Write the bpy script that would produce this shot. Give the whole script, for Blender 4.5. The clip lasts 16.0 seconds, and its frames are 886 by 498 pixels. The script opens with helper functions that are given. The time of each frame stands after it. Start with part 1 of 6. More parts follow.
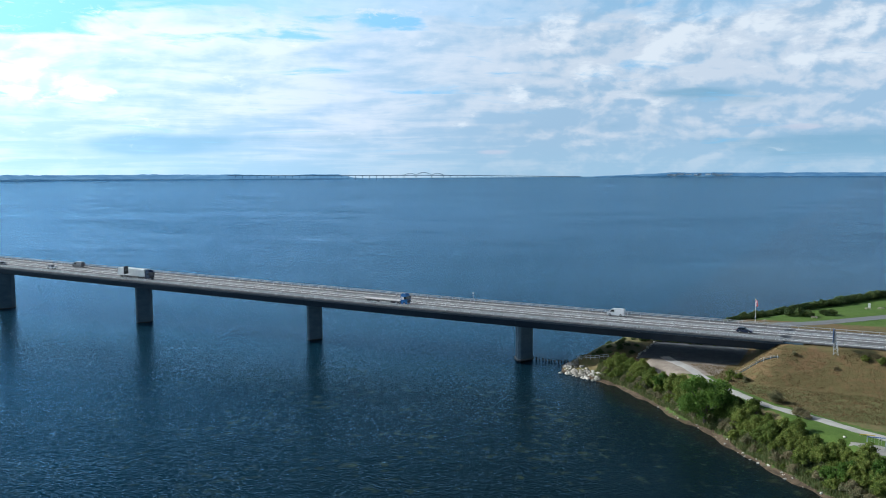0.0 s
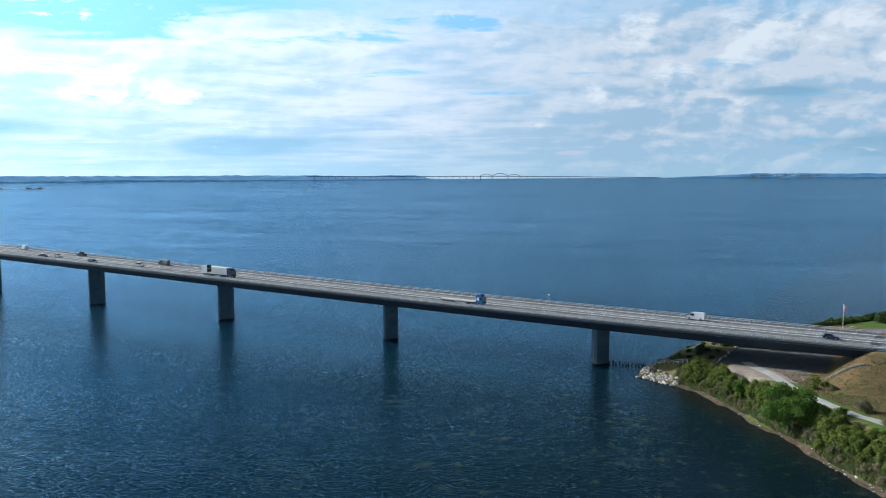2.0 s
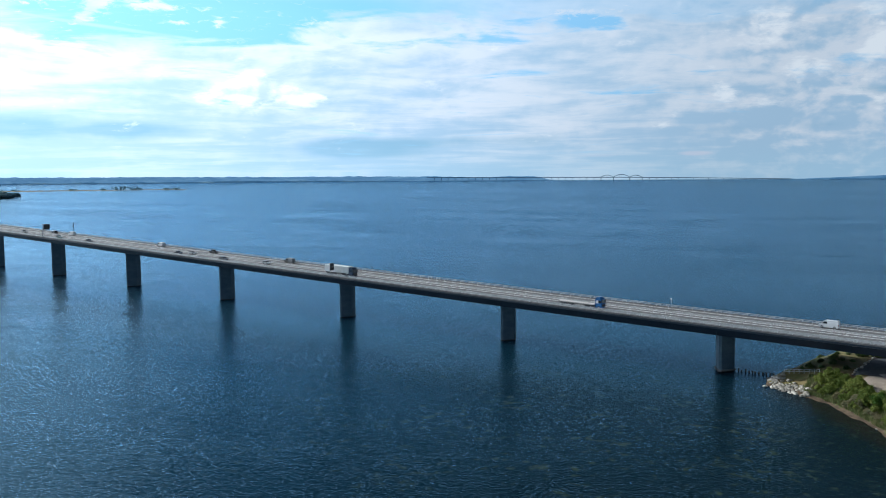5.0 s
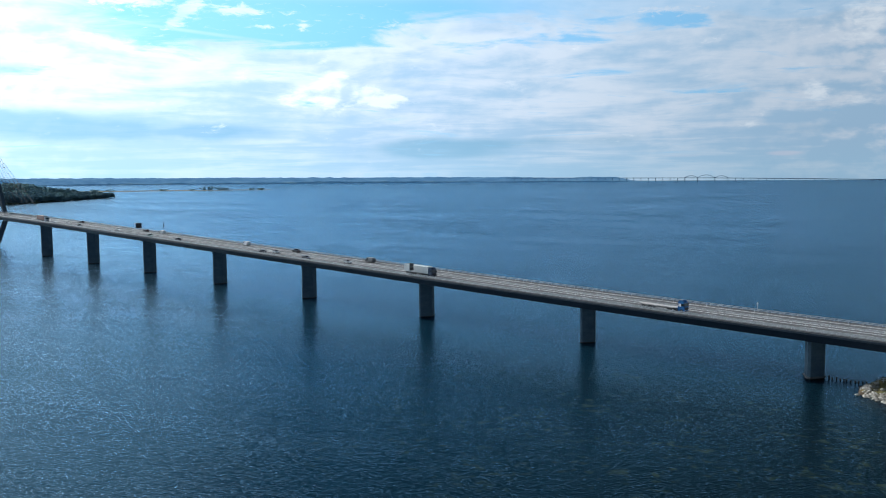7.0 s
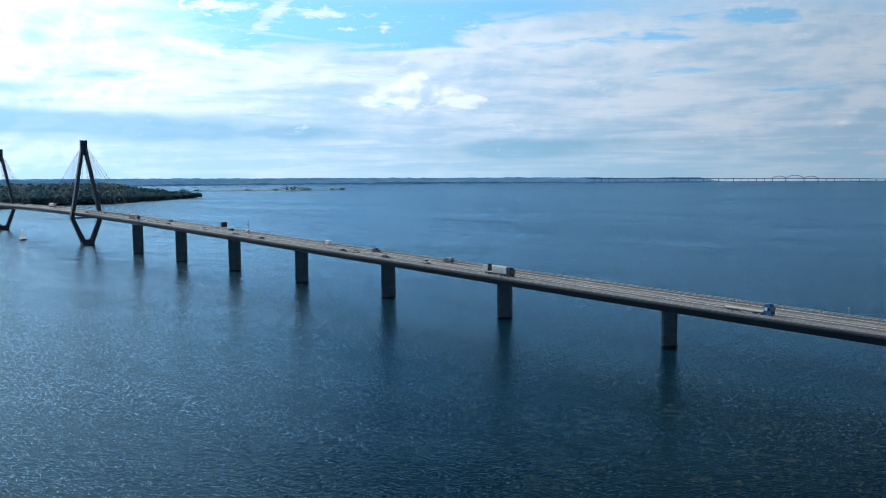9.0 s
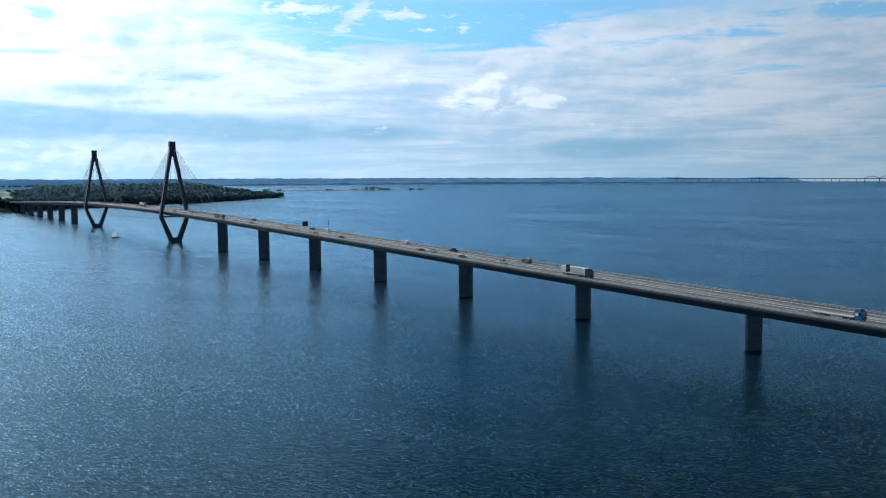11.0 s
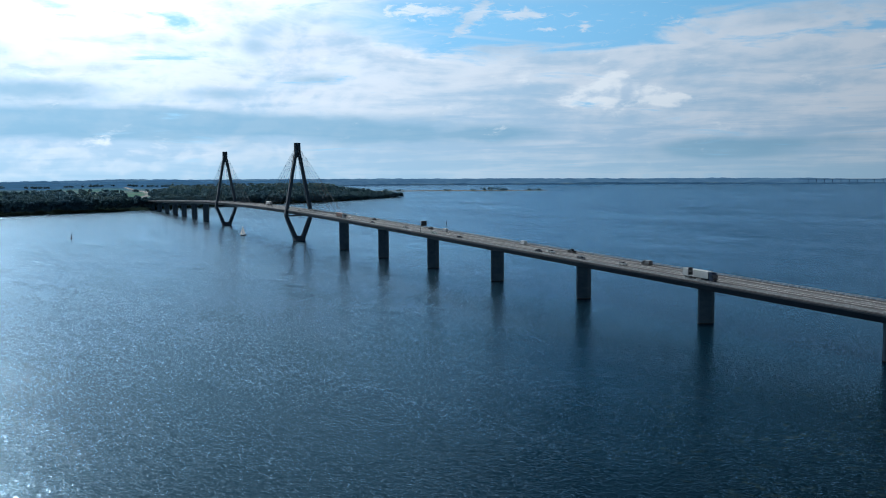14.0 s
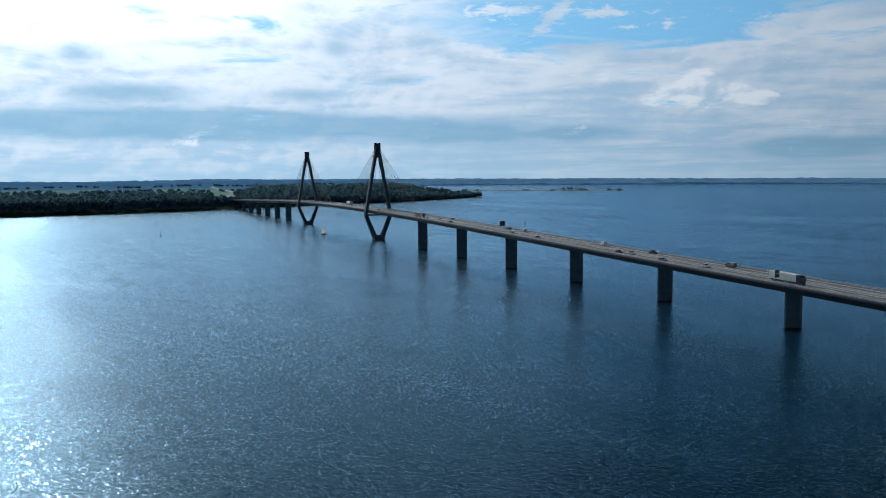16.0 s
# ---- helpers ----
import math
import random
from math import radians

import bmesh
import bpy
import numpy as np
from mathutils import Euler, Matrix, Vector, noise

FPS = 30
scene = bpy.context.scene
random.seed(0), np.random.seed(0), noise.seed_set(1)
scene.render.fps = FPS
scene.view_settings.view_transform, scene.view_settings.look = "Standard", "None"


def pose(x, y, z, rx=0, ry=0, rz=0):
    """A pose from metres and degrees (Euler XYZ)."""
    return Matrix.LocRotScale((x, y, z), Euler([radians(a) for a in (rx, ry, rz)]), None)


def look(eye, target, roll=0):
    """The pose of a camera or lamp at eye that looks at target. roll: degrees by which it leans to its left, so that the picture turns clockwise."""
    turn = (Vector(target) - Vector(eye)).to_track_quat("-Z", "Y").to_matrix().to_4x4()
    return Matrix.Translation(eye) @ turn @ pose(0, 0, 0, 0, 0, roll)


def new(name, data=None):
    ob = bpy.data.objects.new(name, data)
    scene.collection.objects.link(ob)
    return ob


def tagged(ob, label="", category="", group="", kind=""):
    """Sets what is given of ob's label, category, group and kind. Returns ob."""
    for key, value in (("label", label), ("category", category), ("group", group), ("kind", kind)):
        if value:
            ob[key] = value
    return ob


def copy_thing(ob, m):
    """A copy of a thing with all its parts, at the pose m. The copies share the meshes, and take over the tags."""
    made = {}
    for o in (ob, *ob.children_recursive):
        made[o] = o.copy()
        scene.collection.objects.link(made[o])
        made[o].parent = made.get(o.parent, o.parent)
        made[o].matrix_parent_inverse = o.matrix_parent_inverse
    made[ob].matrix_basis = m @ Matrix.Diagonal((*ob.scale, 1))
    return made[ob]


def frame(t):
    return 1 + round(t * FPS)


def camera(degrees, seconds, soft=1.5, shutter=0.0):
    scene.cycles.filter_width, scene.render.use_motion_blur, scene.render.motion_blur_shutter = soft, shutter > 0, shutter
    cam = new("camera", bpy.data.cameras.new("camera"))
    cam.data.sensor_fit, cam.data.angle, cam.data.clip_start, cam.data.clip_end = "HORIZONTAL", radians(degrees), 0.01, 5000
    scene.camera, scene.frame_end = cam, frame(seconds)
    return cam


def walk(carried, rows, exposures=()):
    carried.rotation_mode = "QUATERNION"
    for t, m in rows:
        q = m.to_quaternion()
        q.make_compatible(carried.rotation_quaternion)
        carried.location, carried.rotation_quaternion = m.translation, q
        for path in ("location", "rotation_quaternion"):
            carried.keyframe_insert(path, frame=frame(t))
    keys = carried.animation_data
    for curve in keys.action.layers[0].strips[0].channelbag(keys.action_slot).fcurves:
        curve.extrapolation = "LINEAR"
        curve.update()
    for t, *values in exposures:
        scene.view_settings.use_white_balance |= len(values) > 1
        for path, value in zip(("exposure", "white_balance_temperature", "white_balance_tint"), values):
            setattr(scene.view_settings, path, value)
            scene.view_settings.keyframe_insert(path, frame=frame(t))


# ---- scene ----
# ============ camera: hovers in one place and turns to its left ============
EYE = (-94.15, 247.09, 58.57)
cam = camera(53.86, 16.0, soft=1.0)
TURN = [  # seconds, yaw, pitch, roll
    (0.0, -153.35, -5.28, 0.33), (0.5, -152.12, -5.25, 0.34), (1.0, -150.88, -5.23, 0.34),
    (1.5, -149.63, -5.21, 0.35), (2.0, -148.36, -5.19, 0.36), (2.5, -147.06, -5.17, 0.37),
    (3.0, -145.77, -5.15, 0.37), (3.5, -144.48, -5.13, 0.38), (4.0, -143.17, -5.11, 0.39),
    (6.5, -136.66, -5.02, 0.41), (7.0, -135.35, -5.00, 0.42), (7.5, -134.07, -4.99, 0.42),
    (8.0, -132.78, -4.97, 0.42), (8.5, -131.48, -4.96, 0.43), (9.0, -130.18, -4.94, 0.43),
    (11.5, -123.78, -4.88, 0.44), (12.0, -122.49, -4.86, 0.44), (12.5, -121.21, -4.85, 0.44),
    (13.0, -119.92, -4.84, 0.44), (13.5, -118.64, -4.83, 0.44), (14.0, -117.34, -4.82, 0.44),
    (14.5, -116.05, -4.81, 0.44), (15.0, -114.76, -4.80, 0.44), (15.5, -113.47, -4.80, 0.44),
    (16.0, -112.19, -4.79, 0.44)]
walk(cam, [(t, pose(*EYE, 90 + p, r, y)) for t, y, p, r in TURN],
     exposures=[(0.0, -0.04, 5750, 7), (4.0, -0.17, 5750, 7), (9.0, -0.50, 5750, 7), (12.5, -0.78, 5750, 7), (16.0, -1.13, 5750, 7)])

# ============ sky, sun ============
SUN_AZ, SUN_EL = 7.0, 28.0      # degrees: from the +x axis towards +y; above the horizon


def sun_way():
    a, e = radians(SUN_AZ), radians(SUN_EL)
    return Vector((math.cos(a) * math.cos(e), math.sin(a) * math.cos(e), math.sin(e)))


sun = new("sun", bpy.data.lights.new("sun", "SUN"))
sun.data.energy, sun.data.angle, sun.data.color = 5.0, radians(0.53), (1.0, 0.95, 0.87)
sun.matrix_world = look((0, 0, 300), Vector((0, 0, 300)) - sun_way())


class Nodes:
    """Short names for building node trees."""

    def __init__(self, tree):
        self.tree = tree
        tree.nodes.clear()

    def add(self, kind):
        return self.tree.nodes.new(kind)

    def link(self, a, b):
        self.tree.links.new(a, b)

    def put(self, socket, value):
        if isinstance(value, bpy.types.NodeSocket):
            self.link(value, socket)
        else:
            socket.default_value = value

    def math(self, op, a, b=0.0, c=0.0, clamp=False):
        n = self.add("ShaderNodeMath")
        n.operation, n.use_clamp = op, clamp
        for s, v in zip(n.inputs, (a, b, c)):
            self.put(s, v)
        return n.outputs[0]

    def step(self, x, lo, hi, to_lo=0.0, to_hi=1.0):
        n = self.add("ShaderNodeMapRange")
        n.interpolation_type = "SMOOTHSTEP"
        for s, v in zip(n.inputs, (x, lo, hi, to_lo, to_hi)):
            self.put(s, v)
        return n.outputs[0]

    def mix(self, f, a, b, blend="MIX"):
        n = self.add("ShaderNodeMix")
        n.data_type, n.blend_type = "RGBA", blend
        for s, v in ((n.inputs[0], f), (n.inputs[6], a), (n.inputs[7], b)):
            self.put(s, (*v, 1) if isinstance(v, tuple) and len(v) == 3 else v)
        return n.outputs[2]

    def noise(self, vec, scale, detail=4.0, rough=0.55, distortion=0.0):
        n = self.add("ShaderNodeTexNoise")
        self.link(vec, n.inputs["Vector"])
        for key, v in (("Scale", scale), ("Detail", detail), ("Roughness", rough), ("Distortion", distortion)):
            n.inputs[key].default_value = v
        return n.outputs["Fac"]

    def xyz(self, x, y, z=0.0):
        n = self.add("ShaderNodeCombineXYZ")
        for s, v in zip(n.inputs, (x, y, z)):
            self.put(s, v)
        return n.outputs[0]

    def split(self, vec):
        n = self.add("ShaderNodeSeparateXYZ")
        self.link(vec, n.inputs[0])
        return n.outputs

    def stretch(self, vec, scale=(1, 1, 1), turn=0.0, move=(0, 0, 0)):
        n = self.add("ShaderNodeMapping")
        self.link(vec, n.inputs["Vector"])
        n.inputs["Location"].default_value = move
        n.inputs["Rotation"].default_value = (0, 0, radians(turn))
        n.inputs["Scale"].default_value = scale
        return n.outputs[0]


world = bpy.data.worlds.new("sky")
scene.world = world
world.use_nodes = True
N = Nodes(world.node_tree)
way = N.add("ShaderNodeTexCoord").outputs["Generated"]
dx, dy, dz = N.split(way)
sky = N.add("ShaderNodeTexSky")
sky.sky_type, sky.sun_disc = "NISHITA", False
sky.sun_elevation, sky.sun_rotation = radians(SUN_EL), radians(90 - SUN_AZ)
sky.air_density, sky.dust_density, sky.ozone_density = 1.0, 0.6, 2.0
el = N.math("MULTIPLY", N.math("ARCSINE", dz), 57.2958)
az = N.math("MULTIPLY", N.math("ARCTAN2", dy, dx), 57.2958)
# cloud fields: bearing across, and height drawn together towards the horizon
height = N.math("LOGARITHM", N.math("ADD", N.math("MAXIMUM", el, 0.0), 2.2), math.e)
deck = N.xyz(N.math("MULTIPLY", az, 0.060), N.math("MULTIPLY", height, 1.5))
dome = N.xyz(N.math("MULTIPLY", az, 0.110), N.math("MULTIPLY", el, 0.19))
bulk = N.noise(deck, 1.3, 3.0, 0.5, 0.2)
layer = N.noise(N.stretch(deck, (1.0, 1.5, 1)), 2.4, 9.0, 0.58, 0.4)
streaks = N.noise(N.stretch(deck, (0.9, 2.3, 1)), 2.4, 8.0, 0.60, 0.7)
puffs = N.noise(dome, 3.0, 8.0, 0.52, 0.2)
sunward = N.noise(N.stretch(dome, move=(0.045, 0.075, 0)), 3.0, 8.0, 0.52, 0.2)
relief = N.math("SUBTRACT", puffs, sunward)


def blob(a, e, wa, we):
    p = N.math("POWER", N.math("DIVIDE", N.math("SUBTRACT", az, a), wa), 2.0)
    q = N.math("POWER", N.math("DIVIDE", N.math("SUBTRACT", el, e), we), 2.0)
    return N.math("EXPONENT", N.math("MULTIPLY", N.math("ADD", p, q), -1.0))


def total(*terms):
    out = terms[0]
    for t in terms[1:]:
        out = N.math("ADD", out, t)
    return out


def times(a, k):
    return N.math("MULTIPLY", a, k)


def blobs(*rows):
    return total(*[times(blob(*r[:4]), r[4]) for r in rows])


def centred(x):
    return N.math("SUBTRACT", x, 0.5)


near_sun = N.math("ADD", blob(1.0, 11.5, 16.0, 4.0), blob(4.0, 28.0, 38.0, 19.0), clamp=True)
ahead = N.math("ADD", N.math("MULTIPLY", dx, 0.77), N.math("MULTIPLY", dy, -0.64))
# clear sky above a ragged, slanting edge of the layer, and streaks of it further along
edge = total(N.step(az, -33.0, -46.0, 7.5, 9.15), N.step(az, -30.0, -22.0, 0.0, 1.3))
clear = N.step(total(N.math("SUBTRACT", el, edge), times(centred(layer), 4.5), times(centred(streaks), 4.0)), -0.25, 0.75)
clear = N.math("MULTIPLY", clear, N.math("MULTIPLY", N.step(N.math("ADD", az, times(centred(streaks), 14.0)), -18.0, -27.0), N.step(az, -58.0, -44.0, 0.35, 1.0)))
holes = blobs((-57.5, 9.3, 6.5, 0.9, 0.78), (-62.0, 9.3, 3.0, 0.6, 0.3), (-41.0, 9.7, 4.5, 0.8, 0.8), (-76.5, 10.2, 2.6, 0.5, 0.9), (-56.7, 6.4, 2.5, 0.28, 0.45),
              (-62.5, 5.0, 2.2, 0.4, 0.42), (-53.0, 8.3, 4.0, 0.4, 0.5), (-86.0, 4.6, 4.0, 0.5, 0.3), (-18.0, 10.4, 2.5, 0.6, 0.5), (-11.0, 9.7, 1.2, 0.5, 0.4))
holes = N.step(total(holes, times(centred(streaks), 3.0), times(centred(layer), 2.6)), 0.36, 1.0, 0.0, 0.9)
low_mask = N.math("SUBTRACT", 1.0, N.math("MAXIMUM", clear, holes))
# overhead the cover breaks up, but for the part round the sun
over = N.noise(N.xyz(N.math("DIVIDE", dx, N.math("ADD", N.math("MAXIMUM", dz, 0.0), 0.13)), N.math("DIVIDE", dy, N.math("ADD", N.math("MAXIMUM", dz, 0.0), 0.13))), 1.3, 8.0, 0.56, 0.3)
cover = total(times(over, 1.15), N.step(el, 10.0, 17.0, 0.0, -0.60), times(N.step(el, 11.0, 15.0), N.step(az, -22.0, -42.0, 0.65, -0.40)),
              times(near_sun, 0.40), N.step(ahead, 0.35, -0.1, 0.0, -0.32), times(blob(-90.0, 17.0, 17.0, 10.0), 0.85))
mask = N.mix(N.step(el, 10.5, 12.5), low_mask, N.step(cover, 0.34, 0.52))
# a vapour trail and torn wisps in the clear part
trail = N.math("SUBTRACT", N.math("SUBTRACT", el, 8.1), times(N.math("ADD", az, 36.1), 0.107))
trail = times(N.step(N.math("ABSOLUTE", trail), 0.17, 0.02, 0.0, 0.40), N.math("MULTIPLY", N.step(az, -37.5, -34.0), N.step(az, -22.0, -26.0)))
lean = N.math("ADD", az, times(N.math("SUBTRACT", el, 9.6), 1.05))         # a wisp that leans over
plume = N.math("EXPONENT", times(N.math("ADD", N.math("POWER", N.math("DIVIDE", N.math("ADD", lean, 28.9), 0.62), 2.0), N.math("POWER", N.math("DIVIDE", N.math("SUBTRACT", el, 10.1), 1.35), 2.0)), -1.0))
torn = total(times(plume, 1.25), blobs((-32.4, 10.1, 1.7, 0.35, 1.1), (-34.2, 9.2, 0.8, 0.12, 0.9), (-36.5, 9.3, 0.4, 0.25, 1.0), (-43.0, 9.4, 1.6, 0.16, 0.8), (-51.0, 9.7, 3.0, 0.2, 0.9), (-60.0, 10.0, 4.0, 0.3, 0.9), (-26.0, 10.5, 3.0, 0.5, 0.9)))
frayed = N.noise(N.stretch(dome, (1.0, 1.8, 1), 0), 9.0, 6.0, 0.62, 0.8)
torn = N.step(total(times(torn, 0.60), N.math("SUBTRACT", times(frayed, 1.9), 0.95)), 0.12, 0.62)
mask = N.math("MAXIMUM", mask, N.math("MAXIMUM", times(trail, 0.8), times(torn, 0.88)))
# heaped clouds with firm outlines, standing in front of the layer
mound = blobs((-38.4, 5.05, 3.0, 0.7, 1.35), (-38.2, 6.0, 1.2, 0.7, 0.7), (-42.3, 4.7, 1.7, 0.4, 0.8), (-35.2, 4.6, 1.3, 0.35, 0.75), (-68.3, 4.7, 0.7, 0.65, 0.6), (-70.9, 3.9, 0.9, 0.5, 0.55),
              (-77.0, 6.6, 1.1, 1.2, 0.8), (-79.5, 9.0, 3.2, 1.4, 0.5), (-73.5, 5.6, 1.5, 0.9, 0.7), (-85.0, 6.3, 2.4, 0.6, 0.7), (-89.0, 8.6, 4.0, 1.8, 0.5), (-70.0, 8.8, 3.6, 1.0, 0.4),
              (-5.9, 2.3, 1.4, 0.3, 0.45), (-8.0, 1.9, 4.0, 0.35, 0.5), (-81.0, 8.3, 12.0, 2.4, 0.36), (-72.0, 5.0, 6.0, 1.6, 0.15), (-29.0, 4.3, 2.0, 0.4, 0.4))
heaps = N.step(total(mound, times(centred(puffs), 2.6), times(centred(frayed), 1.1)), 0.36, 0.92)
# banks in shade
banks = blobs((-89.0, 1.3, 8.0, 1.0, 1.1), (-79.3, 4.65, 3.4, 0.32, 0.6), (-83.0, 4.2, 7.0, 0.8, 0.45), (-45.0, 1.45, 5.0, 0.65, 0.95), (-52.0, 2.0, 7.0, 0.5, 0.45), (-1.0, 3.3, 8.5, 0.95, 1.25), (-12.0, 3.4, 9.0, 0.9, 0.7),
              (-2.6, 5.3, 4.5, 0.7, 0.85), (0.4, 7.4, 2.0, 0.8, 0.7), (-15.6, 8.2, 1.3, 0.9, 0.65), (-13.0, 5.2, 3.5, 0.5, 0.6), (-23.0, 3.0, 5.0, 0.8, 0.55), (-31.0, 2.7, 6.0, 0.6, 0.45), (-71.0, 2.6, 7.0, 0.5, 0.4), (-19.0, 6.2, 2.5, 0.5, 0.5), (-20.0, 2.2, 15.0, 2.2, 0.36))
banks = N.step(total(banks, times(centred(layer), 1.3), times(centred(puffs), 0.9)), 0.18, 0.85)
bumpy = N.math("MAXIMUM", N.step(az, -62.0, -74.0), N.step(az, -26.0, -16.0, 0.0, 0.7))
shade = total(0.52, N.math("MULTIPLY", centred(layer), N.math("SUBTRACT", 1.75, times(bumpy, 1.0))), N.math("MULTIPLY", centred(streaks), N.math("SUBTRACT", 0.9, times(bumpy, 0.6))), times(N.math("MULTIPLY", centred(puffs), bumpy), 1.5), times(centred(bulk), 1.2), N.step(el, 1.0, 7.5, -0.12, 0.16),
              times(relief, 0.8), times(N.math("MULTIPLY", relief, bumpy), 1.9), times(near_sun, 0.12))
lit = N.step(shade, 0.16, 0.92)
cloud = N.mix(lit, (4.6, 6.3, 7.8), (7.6, 8.15, 8.75))
cloud = N.mix(times(banks, 0.82), cloud, (2.7, 4.9, 6.5))
mound_lit = N.step(total(0.60, times(relief, 3.6), times(centred(puffs), 0.8), times(centred(frayed), 0.5)), 0.10, 0.95)
cloud = N.mix(times(heaps, 0.78), cloud, N.mix(mound_lit, (5.6, 6.9, 8.2), (9.9, 10.1, 10.1)))
cloud = N.mix(times(N.math("MULTIPLY", near_sun, N.math("MULTIPLY", N.step(total(layer, times(centred(bulk), 0.6), times(near_sun, 0.12)), 0.40, 0.62, 0.30, 1.0), N.math("SUBTRACT", 1.0, times(banks, 0.85)))), 0.95), cloud, (12.0, 12.4, 12.5))
cloud = N.mix(blob(11.0, 33.0, 22.0, 14.0), cloud, (24.0, 23.7, 23.0))
low_blue = N.mix(0.85, sky.outputs[0], (2.9, 6.5, 9.6))
high_blue = N.mix(1.0, sky.outputs[0], (0.11, 0.175, 0.24), "MULTIPLY")
blue = N.mix(N.step(el, 9.5, 20.0), low_blue, high_blue)
tint = N.mix(mask, blue, cloud)
# air light low down, and two faintly rosy cloud bars in it
tint = N.mix(times(N.step(el, 2.6, -0.3), 0.5), tint, (4.6, 6.8, 8.2))
rosy = N.step(total(blobs((-66.6, 1.05, 1.3, 0.2, 1.0), (-60.5, 0.95, 2.4, 0.14, 0.7), (-85.6, 2.4, 1.8, 0.25, 0.9)), times(centred(streaks), 0.9)), 0.35, 0.9)
tint = N.mix(times(rosy, 0.5), tint, (8.0, 7.6, 8.3))
# the air is brighter towards the sun
s = sun_way()
facing = total(times(dx, s.x), times(dy, s.y), times(dz, s.z))
glow = N.math("POWER", N.math("MAXIMUM", N.math("DIVIDE", N.math("SUBTRACT", facing, 0.2), 0.58), 0.0), 1.5)
glow = N.math("ADD", 1.0, times(glow, 1.05))
tint = N.mix(1.0, tint, N.xyz(glow, glow, glow), "MULTIPLY")
back = N.add("ShaderNodeBackground")
N.link(tint, back.inputs["Color"])
back.inputs["Strength"].default_value = 0.087
N.link(back.outputs[0], N.add("ShaderNodeOutputWorld").inputs[0])

# ============ materials ============
def surface(name, cols, scale=1.0, rough=0.8, metal=0.0, bump=0.0, bump_scale=None, grain=8.0, stretch=(1, 1, 1),
            vary=0.0, island=0.0, spec=0.5, coat=0.0):
    """Colours mixed by noise at two scales (metres); vary: by object, island: by loose piece."""
    m = bpy.data.materials.new(name)
    m.use_nodes = True
    n = Nodes(m.node_tree)
    at = n.stretch(n.add("ShaderNodeTexCoord").outputs["Object"], stretch)
    a, b = n.noise(at, scale, 5.0, 0.6), n.noise(at, scale * grain, 4.0, 0.65)
    f = n.math("ADD", n.math("MULTIPLY", a, 0.65), n.math("MULTIPLY", b, 0.35))
    if vary:
        r = n.add("ShaderNodeObjectInfo").outputs["Random"]
        f = n.math("ADD", f, n.math("MULTIPLY", n.math("SUBTRACT", r, 0.5), vary))
    if island:
        r = n.add("ShaderNodeNewGeometry").outputs["Random Per Island"]
        f = n.math("ADD", f, n.math("MULTIPLY", n.math("SUBTRACT", r, 0.5), island))
    ramp = n.add("ShaderNodeValToRGB")
    n.link(f, ramp.inputs[0])
    els = ramp.color_ramp.elements
    while len(els) < len(cols):
        els.new(0.5)
    for i, c in enumerate(cols):
        els[i].position = 0.30 + 0.40 * i / max(1, len(cols) - 1)
        els[i].color = (*c, 1)
    s = n.add("ShaderNodeBsdfPrincipled")
    n.link(ramp.outputs[0], s.inputs["Base Color"])
    n.put(s.inputs["Roughness"], n.step(b, 0.3, 0.7, max(0.02, rough - 0.08), min(1.0, rough + 0.08)))
    s.inputs["Metallic"].default_value = metal
    s.inputs["Specular IOR Level"].default_value = spec
    s.inputs["Coat Weight"].default_value = coat
    if bump:
        k = n.add("ShaderNodeBump")
        k.inputs["Strength"].default_value = 1.0
        k.inputs["Distance"].default_value = bump
        n.link(n.noise(at, bump_scale or scale * grain, 5.0, 0.6), k.inputs["Height"])
        n.link(k.outputs[0], s.inputs["Normal"])
    n.link(s.outputs[0], n.add("ShaderNodeOutputMaterial").inputs[0])
    return m


# darker and bluer than bare concrete: sky-lit shade is tuned into both tones
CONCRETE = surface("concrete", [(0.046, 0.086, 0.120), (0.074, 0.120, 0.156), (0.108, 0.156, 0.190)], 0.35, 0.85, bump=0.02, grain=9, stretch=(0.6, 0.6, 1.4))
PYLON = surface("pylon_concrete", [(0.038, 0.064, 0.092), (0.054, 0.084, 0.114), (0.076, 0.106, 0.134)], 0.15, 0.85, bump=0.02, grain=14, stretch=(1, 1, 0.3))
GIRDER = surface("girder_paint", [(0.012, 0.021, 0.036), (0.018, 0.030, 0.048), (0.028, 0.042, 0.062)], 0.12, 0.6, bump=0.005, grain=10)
EDGE = surface("edge_beam", [(0.10, 0.101, 0.102), (0.14, 0.141, 0.142), (0.185, 0.186, 0.186)], 0.4, 0.85, bump=0.01, grain=10)
ASPHALT = surface("asphalt", [(0.085, 0.083, 0.081), (0.115, 0.112, 0.109), (0.145, 0.141, 0.136)], 0.12, 0.9, bump=0.01, grain=22, stretch=(0.12, 1, 1))
SHOULDER = surface("shoulder_asphalt", [(0.11, 0.107, 0.104), (0.14, 0.137, 0.133), (0.175, 0.17, 0.164)], 0.12, 0.9, bump=0.01, grain=22, stretch=(0.15, 1, 1))
LINE = surface("road_paint", [(0.70, 0.70, 0.68), (0.80, 0.80, 0.78), (0.86, 0.86, 0.84)], 0.7, 0.7, grain=12)
GALV = surface("galvanised_steel", [(0.42, 0.43, 0.43), (0.52, 0.53, 0.53), (0.62, 0.62, 0.62)], 0.8, 0.45, metal=0.15, grain=9)
CABLE = surface("stay_cable", [(0.05, 0.06, 0.07), (0.08, 0.09, 0.10)], 0.3, 0.6)
DARK = surface("dark_paint", [(0.02, 0.022, 0.025), (0.035, 0.037, 0.04)], 0.8, 0.5)
